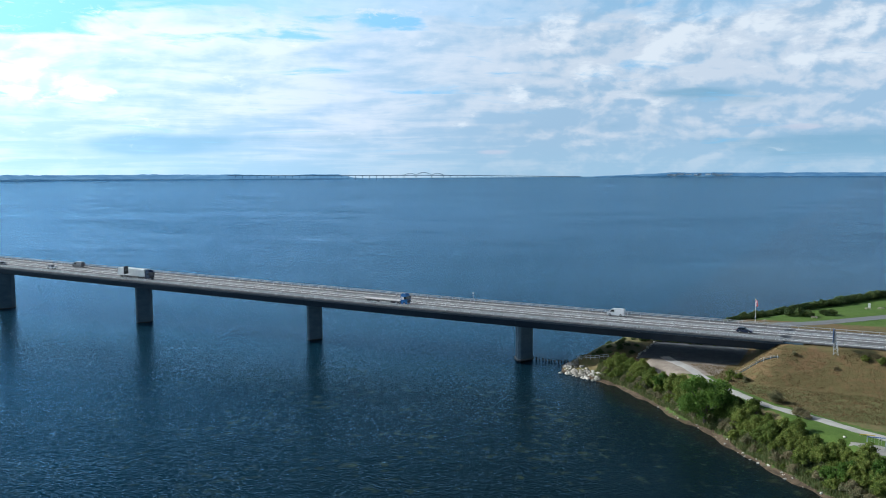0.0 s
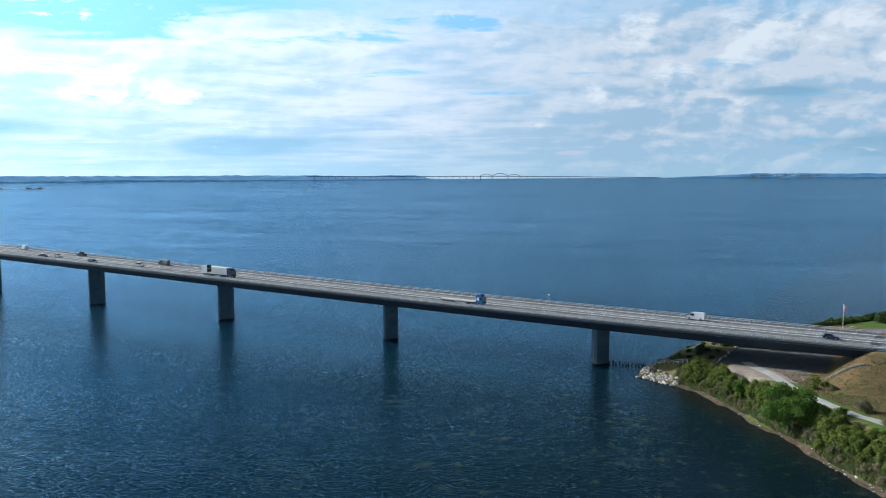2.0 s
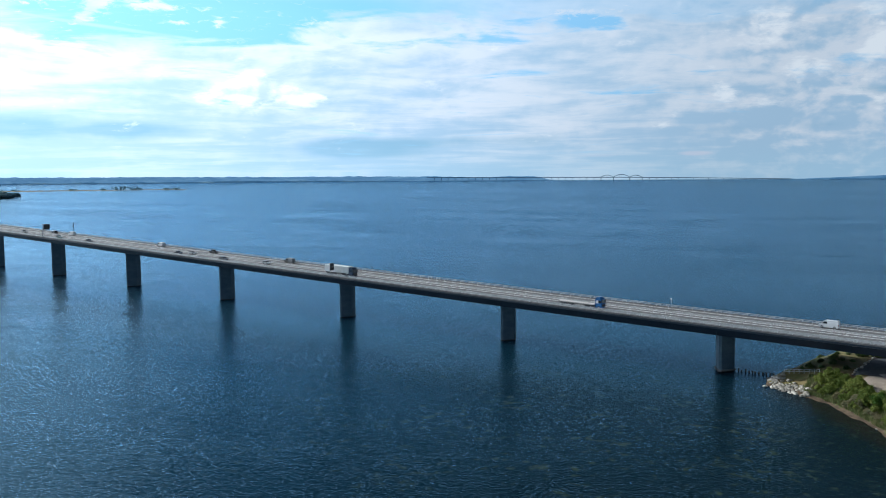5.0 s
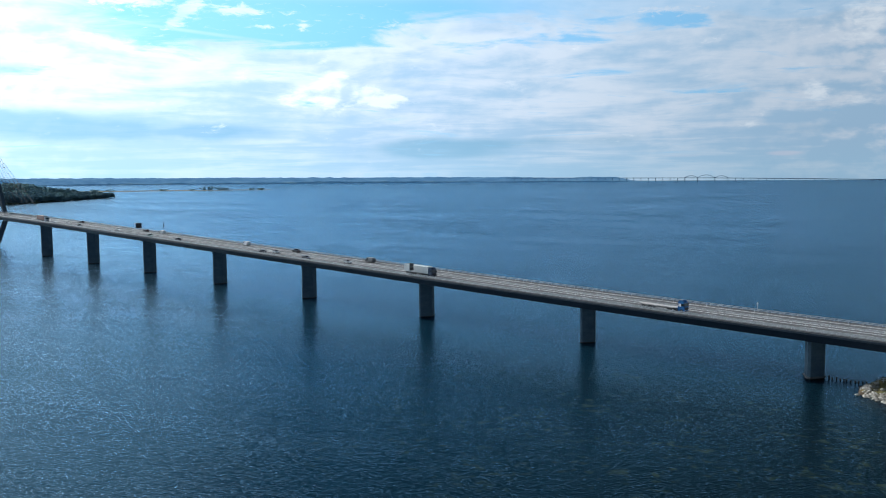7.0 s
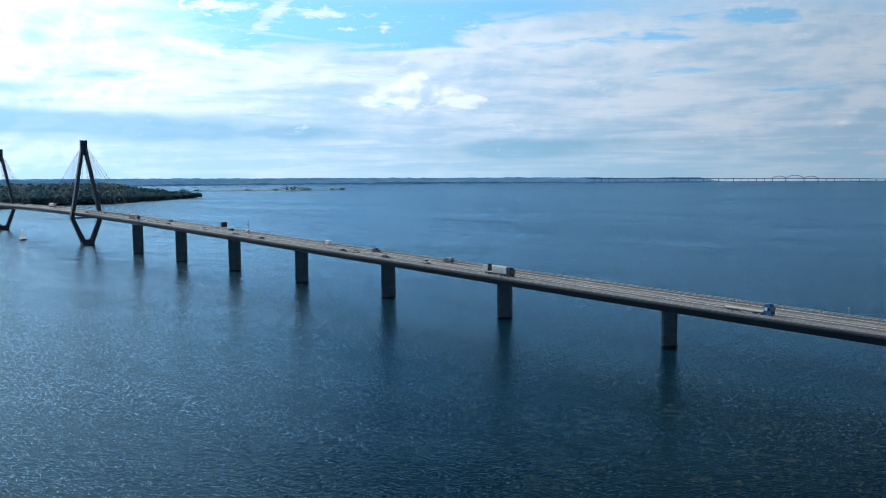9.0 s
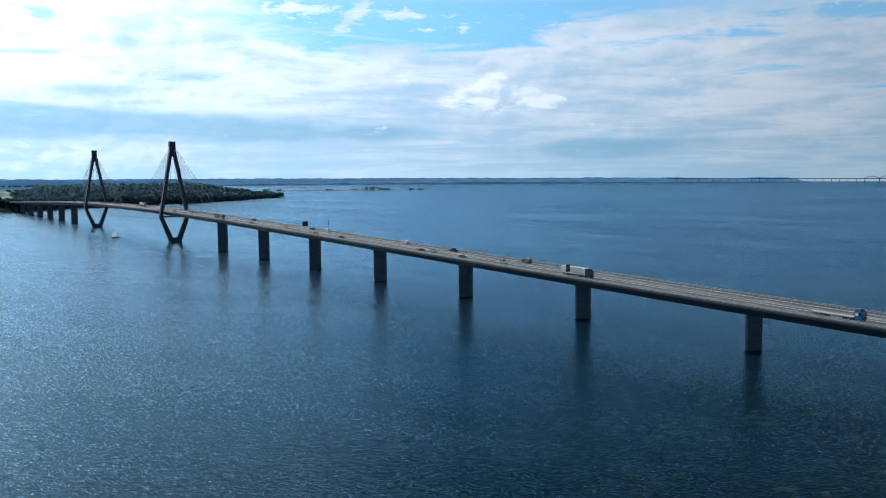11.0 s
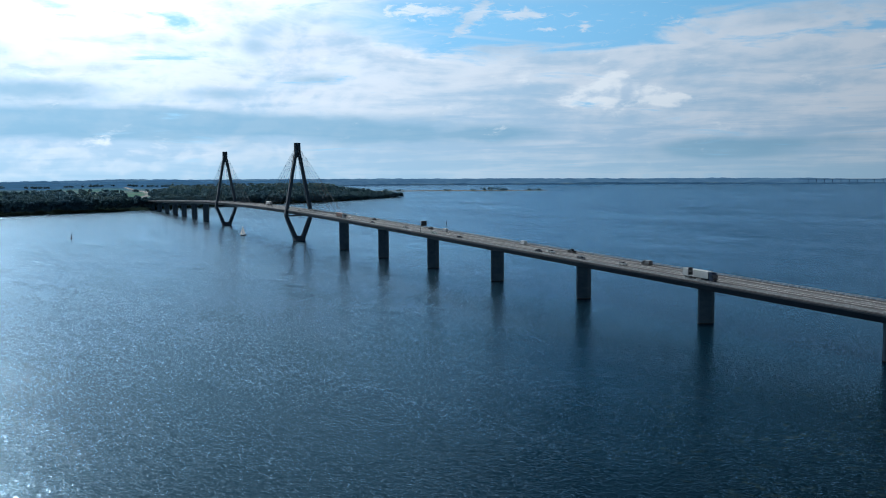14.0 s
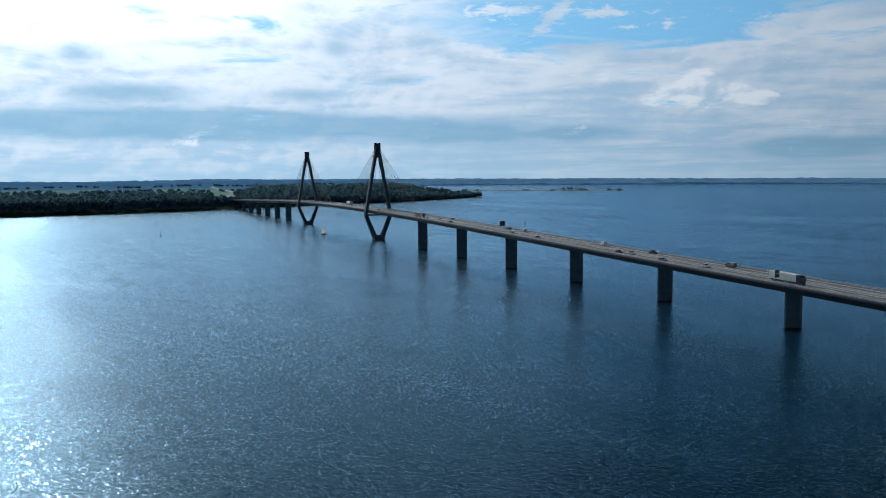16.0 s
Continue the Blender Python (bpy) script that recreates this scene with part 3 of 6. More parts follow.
def ribbon(pts, width, lift=0.03, step_m=1.5, wobble=0.0, drop=None):
    """A strip that follows the ground."""
    line, p = [], [Vector((x, y, 0)) for x, y in pts]
    for i in range(len(p) - 1):
        a, b, c, d = p[max(i - 1, 0)], p[i], p[i + 1], p[min(i + 2, len(p) - 1)]
        k = max(2, int((c - b).length / step_m))
        for j in range(k):
            t = j / k
            line.append(0.5 * (2 * b + (c - a) * t + (2 * a - 5 * b + 4 * c - d) * t * t + (3 * b - a - 3 * c + d) * t ** 3))
    line.append(p[-1])
    bm = bmesh.new()
    rows = []
    for i, q in enumerate(line):
        u = (line[min(i + 1, len(line) - 1)] - line[max(i - 1, 0)]).normalized()
        s = Vector((-u.y, u.x, 0))
        w = width / 2 * (1 + wobble * math.sin(i * 0.9) * math.cos(i * 0.37))
        row = []
        for t in (-1, -0.5, 0, 0.5, 1):
            v = q + s * (t * w)
            zz = max(float(land(np.array(v.x), np.array(v.y))), float(land(np.array(q.x), np.array(q.y))) - 0.1)
            row.append((v.x, v.y, zz + lift))
        row.append((row[-1][0], row[-1][1], row[-1][2] - 0.25))
        row.insert(0, (row[0][0], row[0][1], row[0][2] - 0.25))
        rows.append(row)
    loft(bm, rows, closed=False)
    return bm


PATH_MAT = surface("path_gravel", [(0.29, 0.27, 0.245), (0.36, 0.34, 0.31), (0.43, 0.41, 0.38)], 0.4, 0.95, bump=0.02, grain=14)
tagged(new("footpath", mesh_of("footpath", ribbon(PATH, 2.7, 0.05, wobble=0.05), PATH_MAT)), "pale gravel footpath along the shore", "path", kind="structure")
REST_MAT = surface("old_asphalt", [(0.10, 0.105, 0.11), (0.14, 0.145, 0.15), (0.18, 0.18, 0.18)], 0.3, 0.9, bump=0.01, grain=16)
tagged(new("road", mesh_of("road", ribbon([(-64, -61), (-75, -68), (-86, -79), (-98, -92), (-115, -107), (-150, -135)], 6.5, 0.05), REST_MAT)),
       "grey asphalt access road of the rest area", "road", kind="structure")
bm = bmesh.new()
rows = [[(-94.5 + r * 5.4 * math.cos(a), 69.0 + r * 2.9 * math.sin(a) - 0.25 * r * 5.4 * math.cos(a),
          float(land(np.array(-94.5 + r * 5.4 * math.cos(a)), np.array(69.0 + r * 2.9 * math.sin(a)))) + (0.06 if r < 1.05 else -0.2))
         for a in (6.28319 * i / 32 for i in range(32))] for r in (0.02, 0.35, 0.7, 1.0, 1.06)]
loft(bm, rows, cap=False)
PATCH_MAT = surface("patch_gravel", [(0.20, 0.185, 0.165), (0.25, 0.235, 0.21), (0.30, 0.28, 0.255)], 0.5, 0.95, bump=0.02, grain=12)
tagged(new("gravel_patch", mesh_of("gravel_patch", bm, PATCH_MAT)), "oval gravel bed under a swing", "ground", kind="structure")

# ============ the bridge ============
BEND = -1.13e-5
PROFILE = [(-400, 12.6), (-200, 13.3), (-80, 13.75), (0, 14.6), (80, 16.0), (160, 17.7), (240, 19.5), (320, 21.3), (400, 23.1), (480, 24.8),
           (560, 26.4), (680, 28.2), (822, 29.1), (966, 28.4), (1086, 26.8), (1166, 25.2), (1246, 23.5), (1326, 21.8),
           (1406, 20.1), (1486, 18.4), (1566, 16.7), (1646, 15.0), (1760, 13.0), (2200, 11.0)]
PX, PZ = np.array(PROFILE, float).T


def deck_z(s):
    return float(np.mean([np.interp(s + o, PX, PZ) for o in (-45, -30, -15, 0, 15, 30, 45)]))


def at_deck(s, lat, dz=0.0):
    """A point of the bridge: metres along it, across it (towards +y) and over the road."""
    return Vector((s, BEND * s * s / 2 + lat, deck_z(s) + dz))


def along(s0, s1, step_m):
    k = max(1, int(round((s1 - s0) / step_m)))
    return [s0 + (s1 - s0) * i / k for i in range(k + 1)]


def sweep(bm, s0, s1, profile, step_m=10.0, closed=True):
    loft(bm, [[at_deck(s, a, b) for a, b in profile] for s in along(s0, s1, step_m)], closed=closed)


bridge = thing("cable_stayed_bridge", "long grey motorway bridge with two cable-stayed pylons over a sound", "bridge")
PYL = (678.0, 966.7)
PIERS = [2.3] + [80.0 * i for i in range(1, 8)] + [1087 + 80.0 * i for i in range(7)]
stops = [-73.0] + PIERS[:8] + list(PYL) + PIERS[8:] + [1652.0]
BOX = [(-10.9, -0.25), (-11.1, -0.45), (-11.1, -0.75), (-7.6, -1.5), (-6.6, -3.5), (6.6, -3.5), (7.6, -1.5), (11.1, -0.75), (11.1, -0.45), (10.9, -0.25)]
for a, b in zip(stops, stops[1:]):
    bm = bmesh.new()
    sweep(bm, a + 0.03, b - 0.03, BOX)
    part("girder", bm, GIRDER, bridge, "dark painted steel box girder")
SURF = [("shoulder", -10.3, -8.35, SHOULDER), ("carriageway", -8.35, -1.35, ASPHALT), ("median", -1.35, 1.35, SHOULDER),
        ("carriageway", 1.35, 8.35, ASPHALT), ("shoulder", 8.35, 10.3, SHOULDER)]
for name, a, b, m in SURF:
    bm = bmesh.new()
    sweep(bm, -400, 1700, [(a, -0.24), (b, -0.24), (b, 0.0), (a, 0.0)])
    part(name, bm, m, bridge)
for sgn in (-1, 1):
    bm = bmesh.new()
    lo, hi = sorted((sgn * 10.3, sgn * 11.15))
    sweep(bm, -73, 1652, [(lo, -0.24), (hi, -0.24), (hi, 0.16), (lo, 0.16)])
    part("edge_beam", bm, EDGE, bridge, "pale concrete edge beam")
for lat in (-8.3, -1.6, 1.6, 8.3):
    bm = bmesh.new()
    sweep(bm, -400, 1700, [(lat - 0.2, 0.004), (lat + 0.2, 0.004), (lat + 0.2, 0.012), (lat - 0.2, 0.012)])
    part("edge_line", bm, LINE, bridge)
DASH = [(-0.08, 0.004), (0.08, 0.004), (0.08, 0.012), (-0.08, 0.012)]
for lat in (-4.9, 4.9):
    far_dashes = bmesh.new()
    for s in np.arange(-390, 1690, 15.0):
        near = -60 < s < 240
        bm = bmesh.new() if near else far_dashes
        loft(bm, [[at_deck(t, lat + a, b) for a, b in DASH] for t in (s, s + 5.0)])
        if near:
            part("lane_dash", bm, LINE, bridge)
    tagged(part("lane_dashes", far_dashes, LINE, bridge), kind="stuff")


def guard_rail(lat, heights, post_h, every, name, s0=-73.0, s1=1652.0):
    bm = bmesh.new()
    for h in heights:
        sweep(bm, s0, s1, [(lat - 0.05, h - 0.07), (lat + 0.05, h - 0.07), (lat + 0.05, h + 0.07), (lat - 0.05, h + 0.07)], 12)
    part(name, bm, GALV, bridge)
    verts, faces = [], []
    bm = bmesh.new()
    box(bm, (0, 0, post_h / 2), (0.14, 0.14, post_h))
    single = mesh_of("post", bm, GALV)
    for s in np.arange(s0 + 1, s1, every):
        p = at_deck(s, lat)
        if -70 < s < 200:
            part(name + "_post", single, None, bridge).location = p
            continue
        k = len(verts)
        verts += [(p.x + a * 0.07, p.y + b * 0.07, p.z + c * post_h) for c in (0, 1) for a, b in ((-1, -1), (1, -1), (1, 1), (-1, 1))]
        faces += [(k, k + 1, k + 5, k + 4), (k + 1, k + 2, k + 6, k + 5), (k + 2, k + 3, k + 7, k + 6), (k + 3, k, k + 4, k + 7), (k + 4, k + 5, k + 6, k + 7)]
    ob = part(name + "_far_post", raw_mesh("posts", verts, faces, GALV), None, bridge)
    tagged(ob, kind="stuff")


guard_rail(10.55, (0.45, 0.85), 0.9, 4.0, "railing")
guard_rail(-10.55, (0.45, 0.85), 0.9, 4.0, "railing")
guard_rail(0.55, (0.6,), 0.75, 4.0, "median_barrier", -300, 1690)
guard_rail(-0.55, (0.6,), 0.75, 4.0, "median_barrier", -300, 1690)
guard_rail(9.9, (0.6,), 0.75, 4.0, "crash_barrier", -300, 1690)
guard_rail(-9.9, (0.6,), 0.75, 4.0, "crash_barrier", -300, 1690)

# piers: an elongated diamond in plan with blunt tips
for s in PIERS:
    c, top = at_deck(s, 0.0), deck_z(s) - 3.5
    bm = bmesh.new()
    plan = [(2.7, -0.35), (2.7, 0.35), (0.45, 3.95), (-0.45, 3.95), (-2.7, 0.35), (-2.7, -0.35), (-0.45, -3.95), (0.45, -3.95)]
    loft(bm, [[(c.x + a * k, c.y + b * k, z) for a, b in plan]
              for z, k in ((-6, 1.0), (-0.2, 1.0), (top - 1.6, 1.0), (top - 1.5, 1.02), (top, 1.02))])
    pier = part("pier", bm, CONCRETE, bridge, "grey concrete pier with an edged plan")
    bm = bmesh.new()
    loft(bm, [[(c.x + a * k, c.y + b * k, z) for a, b in plan] for z, k in ((-1, 1.01), (0.3, 1.01))])
    part("waterline", bm, WOOD_WET, pier, "dark wet band at the waterline")
    if s == PIERS[0]:
        bm = bmesh.new()
        loft(bm, [[(c.x + a * k, c.y + b * k, z) for a, b in plan] for z, k in ((0.32, 1.16), (0.62, 1.16), (0.70, 1.12))])
        part("ledge", bm, EDGE, pier, "low pale concrete ledge just above the water")


def pylon(s):
    c = at_deck(s, 0.0)
    py = new("pylon")
    py.parent = bridge
    py["label"] = "tall diamond-shaped concrete pylon"
    knee, dz = 23.3, c.z
    for sgn in (-1, 1):
        def ring(y, z, w, t):
            return [(c.x + a * t / 2, c.y + sgn * y + b * w / 2, z) for a, b in ((-1, -1), (1, -1), (1, 1), (-1, 1))]
        bm = bmesh.new()
        loft(bm, [ring(12.0, knee, 2.9, 4.0), ring(2.25, 77.0, 2.4, 3.6), ring(1.45, 81.0, 2.3, 3.5), ring(1.45, 89.2, 2.3, 3.5)])
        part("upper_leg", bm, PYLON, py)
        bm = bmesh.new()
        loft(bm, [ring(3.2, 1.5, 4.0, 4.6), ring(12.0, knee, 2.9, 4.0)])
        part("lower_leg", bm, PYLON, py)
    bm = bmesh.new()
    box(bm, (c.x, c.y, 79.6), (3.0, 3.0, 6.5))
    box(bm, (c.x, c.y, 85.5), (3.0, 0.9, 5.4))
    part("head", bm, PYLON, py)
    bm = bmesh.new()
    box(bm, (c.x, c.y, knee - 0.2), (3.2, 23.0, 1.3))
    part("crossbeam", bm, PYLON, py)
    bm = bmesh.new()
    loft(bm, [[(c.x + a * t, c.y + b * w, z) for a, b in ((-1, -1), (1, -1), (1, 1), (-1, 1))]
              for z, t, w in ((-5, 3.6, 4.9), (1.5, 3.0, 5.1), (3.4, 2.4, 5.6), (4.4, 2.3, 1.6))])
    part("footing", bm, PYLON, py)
    for sgn in (-1, 1):
        for i in range(8):
            a = at_deck(s + sgn * (19 + 14.2 * i), 0.0, 0.2)
            for o in (-0.35, 0.35):
                bm = bmesh.new()
                tube(bm, a + Vector((0, o, 0)), (c.x + sgn * 0.8, c.y + o, 77.5 + 1.35 * i), 0.10, n=5)
                part("stay_cable", bm, CABLE, py)


for s in PYL:
    pylon(s)

# ============ the far shore with its woods and fields ============
SHORE = [(1250, 900), (1330, 620), (1412, 372), (1430, 292), (1449, 207), (1496, 114), (1548, 9), (1650, -110), (1739, -208), (1789, -405), (1930, -560),
         (2060, -690), (2105, -752)]


def polar(x, y):
    return math.degrees(math.atan2(y - EYE[1], x - EYE[0])), math.hypot(x - EYE[0], y - EYE[1])


SH_A, SH_R = np.array(sorted(polar(x, y) for x, y in SHORE)).T


def shore_r(a):
    return np.interp(a, SH_A, SH_R)


def hill(a, r):
    """Height of the far land by bearing and distance."""
    d = r - shore_r(a)
    rise = np.interp(d, [-60, 0, 25, 120, 400, 1500], [-4, 0, 4, 9, 13, 24])
    wood = 11.0 * np.exp(-((a + 17) / 6.5) ** 2) * np.clip(d / 150, 0, 1) * np.exp(-((d - 260) / 420) ** 2)
    wood = wood + 3.0 * np.exp(-((a - 3) / 8.0) ** 2) * np.clip(d / 100, 0, 1) * np.exp(-((d - 150) / 300) ** 2)
    ridge = (16 + 3 * np.sin(a * 0.55 + 0.6) + 2.5 * np.sin(a * 1.7)) * soft(r, 3700, 4830)
    roll = 2.2 * np.sin(a * 0.9 + r * 0.0021) * np.clip(d / 600, 0, 1)
    return rise + wood + ridge + roll


def field_material():
    m = bpy.data.materials.new("far_fields")
    m.use_nodes = True
    n = Nodes(m.node_tree)
    at = n.add("ShaderNodeTexCoord").outputs["Object"]
    v = n.add("ShaderNodeTexVoronoi")
    n.link(n.stretch(at, (0.0016, 0.0055, 1), 12), v.inputs["Vector"])
    v.inputs["Scale"].default_value = 1.0
    cell = n.split(v.outputs["Color"])[0]
    ramp = n.add("ShaderNodeValToRGB")
    ramp.color_ramp.interpolation = "CONSTANT"
    els = ramp.color_ramp.elements
    cols = [(0.20, 0.36, 0.20), (0.26, 0.42, 0.24), (0.13, 0.26, 0.18), (0.36, 0.42, 0.30), (0.22, 0.38, 0.22)]
    while len(els) < 5:
        els.new(0.5)
    for i, c in enumerate(cols):
        els[i].position, els[i].color = i / 5, (*c, 1)
    n.link(cell, ramp.inputs[0])
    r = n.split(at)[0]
    # blue air light painted over the fields, stronger farther along x
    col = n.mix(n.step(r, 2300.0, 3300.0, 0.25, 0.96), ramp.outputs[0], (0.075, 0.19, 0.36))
    col = n.mix(n.step(n.noise(at, 0.012, 4.0), 0.4, 0.7, 0.0, 0.35), col, (0.06, 0.09, 0.06))
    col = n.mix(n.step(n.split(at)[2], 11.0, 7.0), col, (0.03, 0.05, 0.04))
    s = n.add("ShaderNodeBsdfPrincipled")
    n.link(col, s.inputs["Base Color"])
    s.inputs["Roughness"].default_value = 1.0
    s.inputs["Specular IOR Level"].default_value = 0.0
    n.link(s.outputs[0], n.add("ShaderNodeOutputMaterial").inputs[0])
    return m


FAR_FIELD = field_material()


def build_far_land():
    aa = np.linspace(40, SH_A[0], 260)
    dd = np.concatenate([np.linspace(-60, 0, 4), np.linspace(12, 160, 10), np.linspace(220, 1000, 12)])
    verts, faces = [], []
    rows = len(dd) + 16
    for a in aa:
        r0 = float(shore_r(a))
        rr = np.concatenate([r0 + dd, np.linspace(r0 + 1100, 4930, 16)])
        if a < -18:                      # the point of land gets narrow towards its tip
            rr = r0 + (rr - r0) * np.interp(a, [SH_A[0], -22.5, -18], [0.012, 0.09, 1.0])
        z = hill(np.full_like(rr, a), rr)
        z[-1] = -4
        c, s = math.cos(radians(a)), math.sin(radians(a))
        verts += [(EYE[0] + r * c, EYE[1] + r * s, float(h)) for r, h in zip(rr, z)]
    for i in range(len(aa) - 1):
        for j in range(rows - 1):
            k = i * rows + j
            faces.append((k, k + 1, k + rows + 1, k + rows))
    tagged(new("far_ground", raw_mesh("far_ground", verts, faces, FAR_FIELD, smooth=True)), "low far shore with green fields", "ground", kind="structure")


build_far_land()


def leaf_quads(rng, centres, radii, counts, size, squash=1.0, ruffle=0.75, reach=(0.72, 1.04)):
    """Leaf faces scattered over lumps: arrays of corners."""
    c = np.repeat(centres, counts, axis=0)
    r = np.repeat(radii, counts)
    n = len(c)
    u = rng.normal(size=(n, 3))
    u /= np.linalg.norm(u, axis=1, keepdims=True)
    u[:, 2] = np.where(u[:, 2] < -0.35, -u[:, 2], u[:, 2])
    rad = r * rng.uniform(reach[0], reach[1], n)
    p = c + u * rad[:, None] * np.array([1, 1, squash])
    nrm = u + rng.normal(size=(n, 3)) * ruffle
    nrm /= np.linalg.norm(nrm, axis=1, keepdims=True)
    t = np.cross(nrm, rng.normal(size=(n, 3)))
    t /= np.linalg.norm(t, axis=1, keepdims=True)
    b = np.cross(nrm, t)
    s = size * rng.uniform(0.6, 1.35, n)[:, None]
    tip = p + t * s + nrm * s * 0.15
    q = np.stack([p - t * s, p - b * s * 0.55, tip, p + b * s * 0.55], 1)
    return q.reshape(-1, 3)


def quad_mesh(name, co, mat):
    me = bpy.data.meshes.new(name)
    n = len(co) // 4
    me.vertices.add(len(co))
    me.vertices.foreach_set("co", co.astype(np.float32).ravel())
    me.loops.add(len(co))
    me.loops.foreach_set("vertex_index", np.arange(len(co), dtype=np.int32))
    me.polygons.add(n)
    me.polygons.foreach_set("loop_start", np.arange(0, len(co), 4, dtype=np.int32))
    me.materials.append(mat)
    me.update(calc_edges=True)
    return me


def far_wood(name, label, rows, a_from, a_to, seed, h=(19, 25), keep=1.0):
    """A wood: crowns in rows behind the shore, as one stuff."""
    rng = np.random.default_rng(seed)
    cs, rs = [], []
    for d0, d1, gap_m in rows:
        a = a_from
        while a > a_to:
            r0 = float(shore_r(a))
            d = rng.uniform(d0, d1)
            if a < -20.5:
                d *= np.interp(a, [SH_A[0], -20.5], [0.06, 1.0])
            r = r0 + d
            a -= math.degrees(gap_m / r) * rng.uniform(0.6, 1.4)
            if rng.random() > keep or -8.9 < a < -7.4 and d > 30 and name == "wood":
                continue
            base = float(hill(np.array(a), np.array(r)))
            top = rng.uniform(*h) * float(np.interp(a, [-23, -20, -13, -9], [0.5, 0.72, 0.8, 1.0]))
            w = rng.uniform(4.4, 7.5)
            x, y = EYE[0] + r * math.cos(radians(a)), EYE[1] + r * math.sin(radians(a))
            for k in range(5):
                cs.append((x + rng.normal() * w * 0.55, y + rng.normal() * w * 0.55, base + top * rng.uniform(0.30, 0.86)))
                rs.append(w * rng.uniform(0.55, 0.9))
            cs.append((x, y, base + top - w * 0.5))
            rs.append(w * 0.7)
    cs, rs = np.array(cs), np.array(rs)
    co = leaf_quads(rng, cs, rs, np.full(len(cs), 44), 1.8, 0.9, 0.22, (0.86, 1.0))
    tagged(new(name, quad_mesh(name, co, LEAF_WOOD_HAZED)), label, "wood", kind="stuff")


far_wood("wood", "dense dark broadleaf wood along the far shore",
         [(-1, 5, 8), (6, 12, 8), (13, 22, 8), (24, 40, 9), (45, 70, 10), (80, 110, 11), (120, 160, 12), (170, 230, 13)], 32, SH_A[0] + 0.05, 11)
far_wood("wood_on_hill", "dark broadleaf wood on rising ground beyond the shore", [(240, 300, 13), (310, 390, 13), (400, 480, 14), (490, 580, 14)], -9.8, -20.0, 12)
far_wood("hedgerow", "dark hedgerows and copses between far fields", [(1000, 1012, 8), (1900, 1925, 9)], 30, -18.5, 13, (3, 6), 0.4)
bm = bmesh.new()
rows = []
for x, y in ((1560, -14), (1700, -20), (1950, -52), (2246, -120), (2560, -150), (2800, -150), (3150, -172)):
    a, r = polar(x, y)
    z = max(float(hill(np.array(a), np.array(r))) + 0.8, deck_z(x) - 0.05 if x < 1760 else 0)
    rows.append([(x, y - 8, z - 1), (x, y - 7, z), (x, y + 7, z), (x, y + 8, z - 1)])
loft(bm, rows, closed=False)
tagged(new("motorway", mesh_of("motorway", bm, SHOULDER)), "pale motorway running on behind the bridge", "road", kind="structure")

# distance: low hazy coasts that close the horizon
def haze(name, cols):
    """A plain far-coast backdrop, its colour lost in air light painted as emission."""
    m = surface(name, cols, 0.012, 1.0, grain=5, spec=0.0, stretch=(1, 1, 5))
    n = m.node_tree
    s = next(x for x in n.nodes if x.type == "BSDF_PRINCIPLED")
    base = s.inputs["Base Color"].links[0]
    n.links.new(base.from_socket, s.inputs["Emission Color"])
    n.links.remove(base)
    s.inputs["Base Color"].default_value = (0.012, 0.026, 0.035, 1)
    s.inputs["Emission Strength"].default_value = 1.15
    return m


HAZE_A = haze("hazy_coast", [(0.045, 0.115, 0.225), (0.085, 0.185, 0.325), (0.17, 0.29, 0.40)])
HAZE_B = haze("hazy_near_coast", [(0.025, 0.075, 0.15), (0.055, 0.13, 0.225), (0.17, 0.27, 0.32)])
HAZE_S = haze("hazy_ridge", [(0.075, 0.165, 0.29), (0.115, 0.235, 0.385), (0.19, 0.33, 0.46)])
SANDBAR = surface("sandbar", [(0.16, 0.17, 0.11), (0.24, 0.23, 0.17), (0.34, 0.32, 0.26)], 0.01, 1.0, grain=6, spec=0.0)


def coast(name, label, dist, tops, mat, seed, rough=2.0, width=20, steps=1600, bottom=-2.0):
    """A low coast on a ring: tops are (bearing, height in metres)."""
    rng = np.random.default_rng(seed)
    ta, th = np.array(sorted(tops), float).T
    aa = np.linspace(ta[0], ta[-1], steps)
    bumps = np.convolve(rng.normal(size=steps + 8), np.ones(5) / 5, "valid")[:steps] * rough * 1.2
    slow = np.convolve(rng.normal(size=steps + 90), np.ones(60) / 60, "valid")[:steps] * rough * 3.5
    bm = bmesh.new()
    rows = []
    for i, a in enumerate(aa):
        h = float(np.interp(a, ta, th))
        k = min(1.0, h / 12)
        h = max(0.4, h + (bumps[i] + slow[i]) * k)
        c, s = math.cos(radians(a)), math.sin(radians(a))
        rows.append([(EYE[0] + r * c, EYE[1] + r * s, z) for r, z in
                     ((dist - width, bottom), (dist - width * 0.9, 0.5), (dist - width * 0.5, h * 0.45), (dist - width * 0.3, h * 0.8), (dist, h), (dist + 12, bottom))])
    loft(bm, rows, closed=False)
    tagged(new(name, mesh_of(name, bm, mat, True)), label, "distant coast", kind="structure")


def el_h(e, dist=4940):
    return EYE[2] + dist * math.tan(radians(e))


